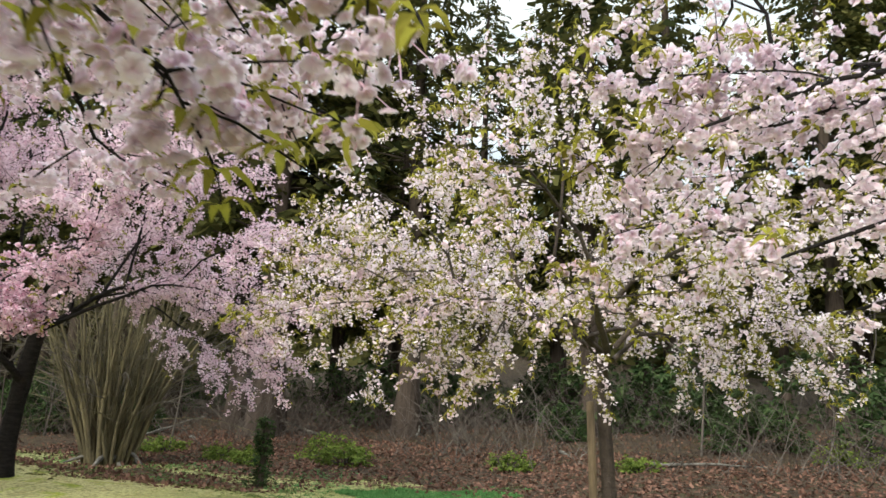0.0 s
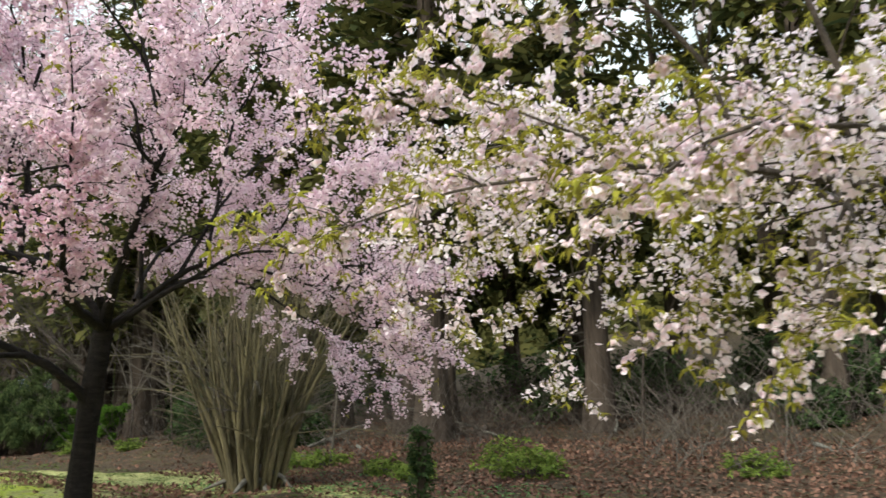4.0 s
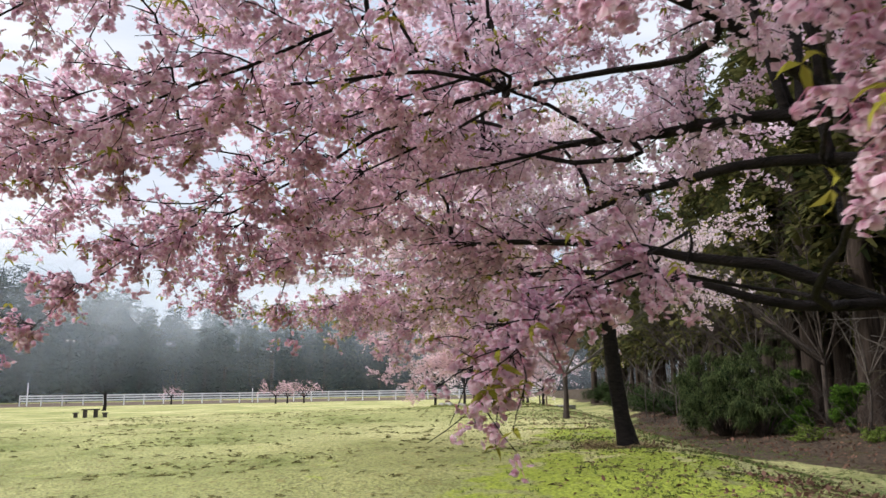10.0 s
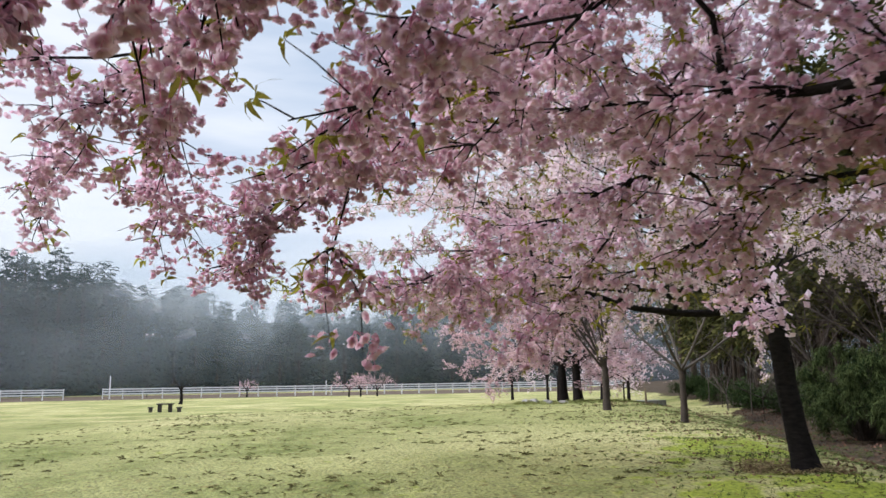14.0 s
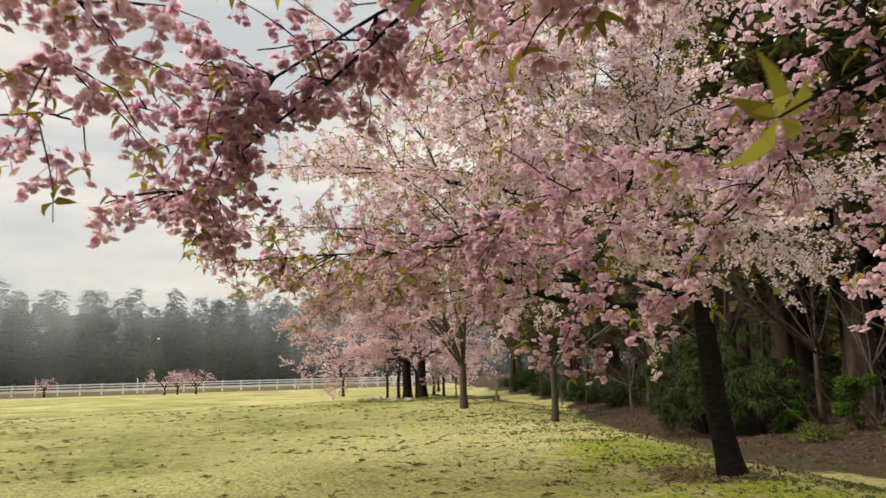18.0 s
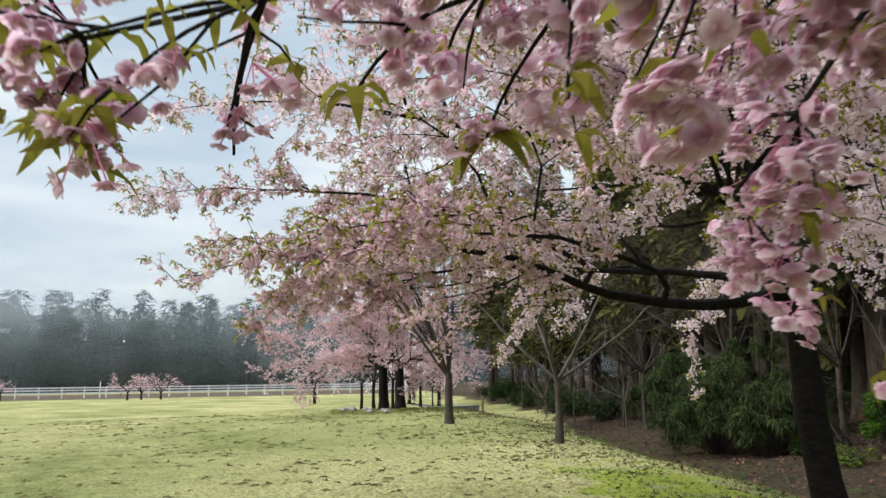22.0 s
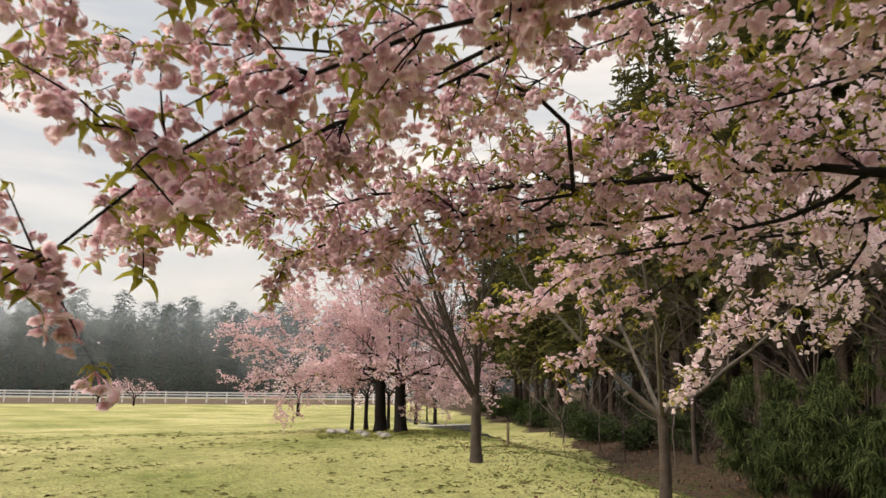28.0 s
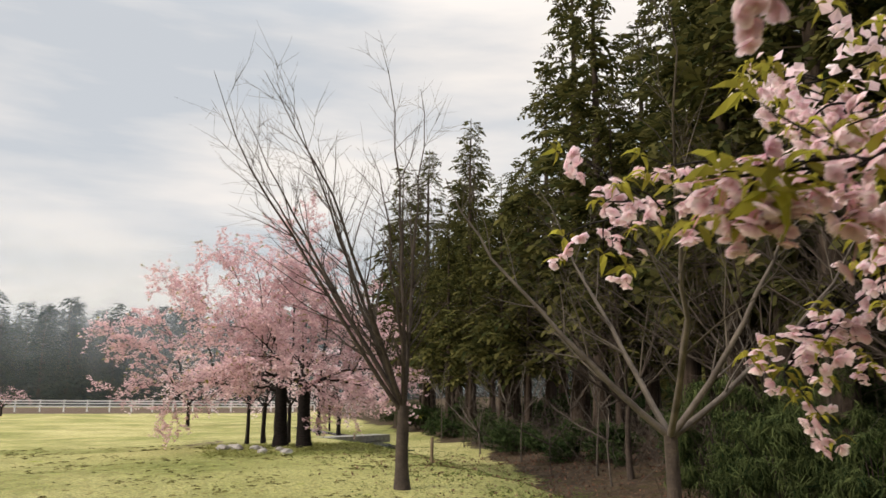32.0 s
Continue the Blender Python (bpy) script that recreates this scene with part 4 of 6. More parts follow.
        ([(-4.4, 10.6, 3.0), (-3.3, 10.5, 2.8), (-2.6, 10.2, 2.25)], 0.04, 0.95),
    ],
)

# the leaning cherry further along the row
cherry(
    "cherry_tree", (-13.93, 15.1, 0.8), (-13.98, 14.85, 2.84),
    [
        ((-14.3, 14.4, 7.0), 0.1, 0.075), ((-12.9, 12.6, 4.6), 0.5, 0.06), ((-16.2, 16.4, 4.6), 0.4, 0.06),
        ((-13.3, 11.2, 4.2), 0.4, 0.045), ((-14.7, 10.6, 3.9), 0.4, 0.045), ((-16.4, 11.6, 4.6), 0.5, 0.04), ((-17.0, 12.4, 4.0), 0.4, 0.04),
        ((-11.6, 12.3, 3.1), 0.6, 0.035), ((-11.7, 14.4, 3.5), 0.6, 0.04), ((-15.9, 12.8, 6.0), 0.3, 0.045), ((-12.7, 13.0, 5.7), 0.3, 0.045), ((-12.8, 17.0, 4.6), 0.4, 0.04), ((-14.6, 17.8, 3.4), 0.7, 0.035),
        ((-17.4, 13.2, 4.6), 0.4, 0.04), ((-15.4, 10.8, 5.2), 0.4, 0.04), ((-13.6, 11.6, 5.4), 0.3, 0.04), ((-17.0, 14.6, 3.2), 0.6, 0.035), ((-16.7, 15.3, 3.1), 0.6, 0.035),
        ((-14.9, 12.4, 4.9), 0.4, 0.04), ((-16.2, 14.2, 5.2), 0.3, 0.04),
        ((-12.6, 11.8, 3.7), 0.4, 0.035), ((-13.2, 11.0, 3.6), 0.4, 0.035), ((-12.2, 12.6, 4.4), 0.4, 0.035), ((-13.8, 11.4, 4.6), 0.4, 0.035), ((-14.4, 11.4, 5.4), 0.3, 0.035), ((-13.0, 12.2, 5.0), 0.3, 0.035), ((-12.0, 13.4, 4.0), 0.4, 0.035), ((-13.4, 13.2, 5.8), 0.2, 0.035), ((-12.4, 11.6, 3.2), 0.4, 0.03), ((-13.2, 12.0, 3.9), 0.4, 0.03), ((-14.0, 12.2, 5.0), 0.3, 0.03),
    ],
    "leaning dark-barked cherry in pale pink bloom with green young leaves", PETAL_PALE, 23, trunk_r=0.135, leaf_share=1.7, bough_leaf=0.6, hang=0.1, girth=0.7, cluster_gap=0.056, tip_leaf=0.7, sag=-0.055, subs=1, mains=0, branch_gap=0.22, branch_len=1.15, clear=0.32, bend=(-0.12, -0.02, 0.0), bough_gap=0.06, inner=0.34,
    bounds=lambda p: p[0] > -17.6 or p[1] > 13.5 or p[2] - 2.44 > 0.66 * math.hypot(p[0] + 17.4, p[1] - 12.19),
    skirt=lambda p: 2.85 if p[0] < -15.5 and p[1] < 13.2 else (2.6 if p[0] < -15.5 else 2.5),
    boughs=[
        ([(-14.35, 14.2, 2.76), (-14.85, 13.4, 2.84), (-15.18, 12.56, 3.1), (-15.6, 11.7, 3.2), (-16.35, 10.9, 3.08), (-16.99, 10.48, 2.97)], 0.085, 0.95),
        ([(-14.0, 14.4, 3.4), (-14.3, 13.6, 3.8), (-14.9, 12.4, 4.1), (-15.9, 11.0, 4.35), (-16.76, 10.19, 4.35)], 0.085, 0.99),
        ([(-14.9, 13.2, 3.1), (-15.4, 12.4, 3.5), (-16.4, 11.2, 3.75), (-17.63, 10.24, 3.8)], 0.05, None),
        ([(-13.8, 14.0, 3.0), (-13.4, 13.1, 3.1), (-12.8, 12.3, 3.05), (-12.2, 11.8, 2.85)], 0.06, 0.98),
        ([(-14.5, 13.6, 3.0), (-14.5, 12.3, 3.15), (-14.4, 11.2, 3.0), (-14.45, 10.3, 2.8)], 0.05, None, 1.3),
        ([(-14.2, 11.9, 3.1), (-13.9, 10.9, 2.95), (-13.6, 10.15, 2.68)], 0.03, None, 1.6),
        ([(-13.9, 11.6, 3.1), (-13.45, 10.6, 2.9), (-13.3, 10.0, 2.75)], 0.025, None, 1.2),
        ([(-15.0, 14.5, 3.1), (-16.3, 13.6, 3.2), (-17.25, 12.73, 3.18), (-17.54, 12.2, 3.1), (-17.89, 11.82, 3.01)], 0.06, 0.99),
        ([(-16.9, 12.9, 3.15), (-17.4, 12.45, 3.05), (-17.7, 12.05, 2.9)], 0.02, None),
        ([(-16.7, 13.4, 3.15), (-17.5, 12.8, 3.08), (-17.95, 12.4, 2.92)], 0.025, None),
        ([(-17.1, 12.9, 3.12), (-17.25, 12.65, 3.0), (-17.3, 12.5, 2.8)], 0.012, None, 1.3),
        ([(-15.6, 12.0, 3.15), (-16.1, 11.3, 2.95), (-16.3, 10.95, 2.6)], 0.014, None, 1.3),
        ([(-14.6, 13.5, 3.75), (-15.4, 12.9, 3.75), (-16.2, 12.4, 3.65)], 0.03, None), ([(-14.5, 14.0, 3.4), (-15.6, 13.5, 3.6), (-16.7, 13.3, 3.55)], 0.03, None),
        ([(-14.6, 13.0, 4.0), (-15.3, 12.5, 4.2), (-16.3, 12.0, 4.15)], 0.03, None), ([(-14.2, 13.9, 3.6), (-14.8, 13.5, 4.3), (-15.6, 13.2, 4.7)], 0.03, None),
        ([(-16.6, 12.4, 3.35), (-17.2, 11.5, 3.45), (-17.9, 11.0, 3.5)], 0.025, None),
        # what closes the crown above the way
        ([(-16.2, 11.9, 3.25), (-16.5, 11.6, 3.02), (-16.68, 11.38, 2.88), (-16.75, 11.22, 2.74)], 0.012, None), ([(-16.3, 12.0, 3.3), (-16.8, 11.7, 3.1), (-17.1, 11.42, 2.96)], 0.014, None),
        ([(-15.6, 13.0, 3.7), (-16.4, 12.7, 3.6), (-17.1, 12.6, 3.5)], 0.025, None), ([(-15.9, 13.4, 3.5), (-16.8, 13.2, 3.5), (-17.6, 13.0, 3.45)], 0.025, None),
        ([(-15.6, 13.3, 4.2), (-16.5, 13.1, 4.2), (-17.4, 13.0, 4.1)], 0.025, None), ([(-15.6, 12.3, 3.9), (-16.5, 12.0, 3.85), (-17.4, 11.9, 3.8)], 0.025, None),
        ([(-15.4, 14.2, 3.5), (-16.4, 14.0, 3.75), (-17.5, 13.8, 3.7)], 0.03, None), ([(-15.9, 14.3, 3.4), (-17.0, 14.5, 3.5), (-18.0, 14.4, 3.35)], 0.025, None),
        ([(-15.4, 14.4, 3.2), (-16.8, 14.2, 3.15), (-17.5, 13.9, 3.1), (-18.1, 13.62, 2.84)], 0.045, None),
        ([(-17.2, 14.1, 3.05), (-17.7, 14.1, 2.8), (-18.0, 13.95, 2.5)], 0.02, None, 1.3),
        ([(-16.6, 14.5, 3.0), (-17.3, 14.8, 2.8), (-17.8, 14.8, 2.4)], 0.025, None),
        ([(-16.5, 13.7, 3.1), (-17.2, 13.3, 2.95), (-17.6, 13.25, 2.75)], 0.02, None),
        ([(-15.2, 15.9, 3.3), (-16.2, 16.8, 3.0), (-16.7, 17.2, 2.5), (-16.8, 17.3, 1.95)], 0.04, 0.97),
    ],
)

# the young white-flowered cherry with a stake at the start
cherry(
    "cherry_tree", (1.15, 8.6, 0.4), (1.02, 8.45, 2.15),
    [
        ((0.35, 4.4, 2.1), 0.7, 0.04), ((-0.3, 5.0, 2.9), 0.5, 0.04), ((-1.1, 6.9, 3.1), 0.5, 0.045), ((-0.5, 7.4, 4.0), 0.4, 0.045),
        ((-2.1, 8.9, 2.6), 0.6, 0.04), ((-1.3, 9.3, 1.9), 0.9, 0.035), ((-1.6, 8.2, 2.4), 0.6, 0.03), ((-0.4, 7.4, 1.55), 0.7, 0.03, 0.6), ((3.2, 6.6, 3.0), 0.5, 0.04),
        ((1.6, 5.2, 3.5), 0.5, 0.04), ((1.0, 8.0, 5.4), 0.2, 0.05), ((3.6, 8.8, 2.6), 0.4, 0.04, 0.75), ((2.6, 9.8, 4.2), 0.4, 0.04),
        ((0.0, 10.6, 3.4), 0.5, 0.04), ((1.9, 7.2, 4.6), 0.3, 0.04), ((2.4, 4.6, 2.6), 0.7, 0.035),
        ((0.25, 7.3, 1.85), 0.5, 0.03), ((0.6, 7.6, 2.1), 0.4, 0.03), ((-0.3, 7.9, 2.1), 0.5, 0.03), ((1.7, 7.8, 2.1), 0.4, 0.03), ((2.5, 8.0, 2.0), 0.3, 0.03), ((0.1, 8.0, 2.7), 0.4, 0.03),
    ],
    "young cherry in white bloom with lime leaves, tied to stake", PETAL_WHITE, 31, trunk_r=0.07, leaf_share=3.9, twig_gap=0.12, cluster_gap=0.056, branch_len=1.2, subs=1, mains=6, blossom=0.66, size=0.9, skirt=lambda p: 2.25 if p[1] < 7.0 else 1.45, bark=BARK_BROWN, tip_leaf=0.5, clear=0.5, bough_leaf=0.45,
    boughs=[
        ([(-0.2, 8.75, 2.9), (-1.2, 9.0, 3.4), (-2.0, 9.15, 3.65)], 0.03, 0.97, 1.5), ([(-0.4, 8.9, 2.8), (-1.4, 9.2, 3.0), (-2.3, 9.3, 3.1)], 0.03, 0.95, 1.5),
        ([(0.0, 7.7, 2.45), (-0.8, 7.15, 2.45), (-1.5, 6.95, 2.35), (-2.0, 6.95, 2.2)], 0.03, 0.96, 1.2), ([(0.4, 7.5, 2.4), (-0.4, 6.7, 2.35), (-0.8, 6.3, 2.1)], 0.03, 0.97),
        ([(-0.9, 7.2, 2.6), (-1.4, 7.1, 2.8), (-1.9, 7.1, 2.75)], 0.02, None),
    ],
)

# the cherry whose boughs hang over the starting point
cherry(
    "cherry_tree", (-3.6, -2.6, 0.3), (-3.4, -2.3, 2.3),
    [((-1.15, 2.7, 2.6), 0.8, 0.05), ((-1.8, 2.6, 3.0), 0.7, 0.05), ((-2.3, 2.2, 2.7), 0.7, 0.05), ((-1.35, 3.0, 2.3), 0.7, 0.04), ((-1.1, 3.0, 2.65), 0.6, 0.04), ((-1.6, 3.2, 2.5), 0.6, 0.04),
     ((-5.6, -1.0, 3.4), 0.6, 0.05), ((-4.6, -4.6, 3.4), 0.6, 0.05), ((-1.6, -4.2, 3.2), 0.6, 0.05), ((-6.2, -3.4, 3.0), 0.7, 0.045), ((-3.4, -2.0, 5.6), 0.3, 0.05), ((-2.0, -0.6, 4.6), 0.5, 0.045), ((-5.0, 0.6, 3.2), 0.6, 0.04)],
    "spreading cherry in pale pink bloom at start of row", PETAL_BLUSH, 41, boughs=[
        ([(-2.6, -0.8, 2.7), (-1.6, 0.7, 2.5), (-0.95, 1.5, 2.15), (-0.66, 1.85, 1.98)], 0.05, 0.97), ([(-2.4, -0.2, 2.6), (-1.7, 1.2, 2.4), (-1.1, 2.1, 2.25), (-0.75, 2.5, 2.3)], 0.04, 0.95),
        ([(-1.3, 1.1, 2.5), (-0.7, 1.5, 2.35), (-0.42, 1.75, 2.12)], 0.02, None)], trunk_r=0.18, leaf_share=0.8, sag=-0.04, subs=0, branch_len=1.0, skirt=lambda p: 2.2, inner=0.4, clear=0.3,
)
# its neighbour across the way, whose boughs reach over from the other side
cherry(
    "cherry_tree", (3.9, 2.3, 0.3), (3.7, 2.5, 2.1),
    [((0.4, 3.4, 2.5), 0.7, 0.045), ((0.7, 3.5, 2.1), 0.8, 0.04), ((1.0, 3.7, 1.95), 0.7, 0.04), ((0.6, 3.7, 2.95), 0.6, 0.045), ((1.0, 4.0, 2.6), 0.6, 0.04),
     ((5.8, 3.6, 3.2), 0.6, 0.045), ((5.4, 0.8, 3.2), 0.6, 0.045), ((3.6, 0.2, 3.4), 0.6, 0.045), ((6.0, 2.0, 3.0), 0.6, 0.04), ((3.8, 2.6, 5.2), 0.3, 0.05), ((2.6, 1.4, 4.2), 0.5, 0.04)],
    "spreading cherry in pale pink bloom with lime young leaves", PETAL_BLUSH, 43, trunk_r=0.15, leaf_share=1.0, sag=-0.04, subs=0, skirt=lambda p: 1.85, inner=0.4, clear=0.5, hang=0.08,
    boughs=[([(2.6, 3.0, 2.75), (1.4, 3.4, 2.75), (0.6, 3.6, 2.6), (0.15, 3.65, 2.48)], 0.03, 0.97), ([(1.2, 3.5, 2.75), (0.6, 3.5, 2.8), (0.2, 3.45, 2.7)], 0.015, None)], branch_len=1.0, branch_gap=0.28,
)


def bare_tree(name, foot, fork_h, crown, tall, label, bark, seed, r=0.09, limbs=9, lean=(0, 0), category="tree", group="", upright=0.75, dense=1.0, fork_lean=(0.0, 0.0), trunk_bark=None, limb_share=0.4, bulge=0.28):
    """A leafless tree: trunk, rising limbs, branches and fine twigs."""
    rng = np.random.default_rng(seed)
    z = ground_at(foot[0], foot[1]) - 0.05
    foot = np.array([foot[0], foot[1], z])
    root = thing(name, foot, label, category, group)
    fork = np.array([fork_lean[0], fork_lean[1], fork_h])
    trunk = Soup()
    tube(trunk, bezier(np.zeros(3), fork * 0.5 + rng.normal(0, 0.05 * fork_h, 3) * np.array([1, 1, 0]), fork, 7), r * np.array([1.4, 1.12, 1, 0.95, 0.9, 0.88, 0.85]), 9, 0.06, rng)
    part("trunk", trunk, trunk_bark or bark, root, smooth=True)
    for k in range(limbs):
        w = 2 * np.pi * k / limbs + rng.uniform(-0.3, 0.3)
        out = crown * rng.uniform(0.35, 1.0)
        tip = fork + np.array([math.cos(w) * out + lean[0], math.sin(w) * out + lean[1], (tall - fork_h) * (1 - (1 - upright) * out / crown) * rng.uniform(0.7, 1.0)])
        mid = fork * 0.5 + tip * 0.5 + np.array([math.cos(w), math.sin(w), -0.25]) * out * bulge
        n = 12
        line = bezier(fork * rng.uniform(0.9, 1.0), mid, tip, n) + np.cumsum(rng.normal(0, 0.075, (n, 3)), axis=0) * np.linspace(0, 1, n)[:, None]
        rad = r * limb_share * np.linspace(1, 0, n) ** 1.1 + 0.004
        soup = Soup()
        tube(soup, line, rad, 5)
        length = np.linalg.norm(tip - fork)
        for u in np.arange(0.2, 0.98, 0.34 / length / dense):
            i = min(int(u * (n - 1)), n - 2)
            t = line[i + 1] - line[i]
            a, b = frame_of(t)
            w2 = rng.uniform(0, 2 * np.pi)
            pts = sprout(rng, line[i], t / np.linalg.norm(t) * 0.8 + (a * math.cos(w2) + b * math.sin(w2)) * 0.6, length * 0.3 * rng.uniform(0.5, 1.1) * (1.1 - 0.5 * u), 5, 0.03, 0.08)
            tube(soup, pts, np.linspace(max(0.004, rad[i] * 0.5), 0.002, 6), 3)
            for q in range(int(5 * dense)):
                j = rng.integers(1, 5)
                d = pts[j + 1] - pts[j]
                tp = sprout(rng, pts[j], d / np.linalg.norm(d) + rng.normal(0, 0.5, 3), length * 0.11 * rng.uniform(0.4, 1.2), 3, 0.02, 0.08)
                tube(soup, tp, [0.0028, 0.0024, 0.002, 0.0013], 3)
        part("limb", soup, bark, root, smooth=True)
    return root


# small pale tree and bare vase-shaped tree in the row
bare_tree("cherry_tree", (-21.0, 18.95), 1.22, 2.9, 5.2, "small lichened cherry with pale forked branches and few leaves", TWIG_GREY, 57, r=0.075, limbs=5, limb_share=0.45, category="cherry tree", group="row of cherry trees", upright=0.75, dense=1.3, trunk_bark=BARK_BROWN)
bare_tree("bare_tree", (-26.6, 20.6), 1.35, 2.6, 8.2, "leafless vase-shaped young tree with fine upright twigs", BARK_BROWN, 52, r=0.11, limbs=11, lean=(-0.9, -1.0), group="row of cherry trees", upright=0.7, dense=1.3, bulge=0.06, limb_share=0.36)
for s_at, n_at, tall, crown, seed, lean in ((20.8, 8.6, 9.4, 4.8, 58, (-1.6, -1.6)), (25.6, 8.2, 9.8, 4.6, 59, (-1.2, -1.2)), (30.2, 7.2, 8.6, 3.8, 60, (-0.8, -0.8))):
    bare_tree("bare_tree", from_row(s_at, n_at), 2.2, crown, tall, "leafless brown tree with long fanning branches at wood edge", BARK_BROWN, seed, r=0.085, limbs=10, lean=lean, group="leafless trees of the wood edge", upright=0.6, dense=1.2, bulge=0.12)


def round_crown(rng, centre, radius, tall, count, droop=0.5):
    """Limb tips spread over a crown of the given size."""
    tips = []
    for k in range(count):
        w = 2 * np.pi * (k * 0.618) + rng.uniform(-0.3, 0.3)
        up = (k + 0.5) / count
        out = radius * math.sqrt(max(0.08, 1 - up ** 1.6)) * rng.uniform(0.82, 1.05)
        tips.append(((centre[0] + math.cos(w) * out, centre[1] + math.sin(w) * out, centre[2] + up * tall), droop * (1 - up) + 0.2, 0.055))
    return tips


RC = np.random.default_rng(77)
for foot, fork, centre, radius, tall, count, seed, look_label in (
    ((-37.2, 25.3), 1.9, (-38.3, 24.4, 2.0), 4.5, 5.5, 19, 61, "broad old cherry covered in pink blossom on grassy mound"),
    ((-36.2, 25.45), 1.9, (-36.4, 25.6, 2.1), 3.5, 4.4, 13, 62, "dark-trunked cherry in pink bloom beside its twin"),
):
    cherry("cherry_tree", (foot[0], foot[1], 0), (foot[0] - 0.1, foot[1], ground_at(*foot) + fork), round_crown(RC, centre, radius, tall, count), look_label, PETAL_ROSE, seed, inner=0.25, trunk_r=0.2, twig_gap=0.115, cluster_gap=0.054, subs=1,
           branch_gap=0.2, branch_len=1.0, leaf_share=0.1, size=1.45, sag=-0.05)
for foot, r, tall, seed in (((-43.6, 28.0), 0.075, 5.0, 71), ((-43.4, 28.6), 0.09, 5.2, 72), ((-42.6, 29.2), 0.08, 5.0, 73), ((-51.4, 37.0), 0.1, 3.6, 74), ((-60.0, 44.2), 0.06, 4.0, 75), ((-85.5, 10.9), 0.16, 5.5, 76)):
    bare_tree("young_tree", foot, 1.5, 1.7, tall, "slender leafless young tree on the lawn", BARK_CHERRY, seed, r=r, limbs=5, dense=0.6, group="slender trees")
for foot, radius, tall, seed in (((-55.5, 41.5), 3.2, 3.4, 81), ((-63.0, 44.0), 3.4, 3.6, 82), ((-74.0, 52.0), 3.4, 3.8, 83), ((-72.0, 40.0), 2.8, 3.2, 84)):
    cherry("cherry_tree", (foot[0], foot[1], 0), (foot[0], foot[1], ground_at(*foot) + 1.7), round_crown(RC, (foot[0], foot[1], 1.9), radius, tall, 10), "drooping cherry in pale pink bloom further along the row", PETAL_PALE, seed, trunk_r=0.13,
           twig_gap=0.2, cluster_gap=0.11, subs=1, branch_gap=0.5, branch_len=1.5, leaf_share=0.0, size=2.2, sag=-0.12)
for foot, radius, tall, seed in (((-101.5, 31.7), 2.6, 1.5, 91), ((-102.5, 33.5), 2.0, 1.2, 92), ((-101.5, 35.4), 2.7, 1.6, 93), ((-113.0, 20.5), 1.4, 0.5, 94)):
    cherry("cherry_tree", (foot[0], foot[1], 0), (foot[0], foot[1], 0.9), round_crown(RC, (foot[0], foot[1], 1.25), radius, tall, 8), "small spreading cherry in bright pink bloom beside white fence", PETAL_ROSE, seed, trunk_r=0.11,
           twig_gap=0.2, cluster_gap=0.085, subs=0, branch_gap=0.4, branch_len=0.5, leaf_share=0.0, size=2.2, sag=-0.02, group="cherries by the fence")


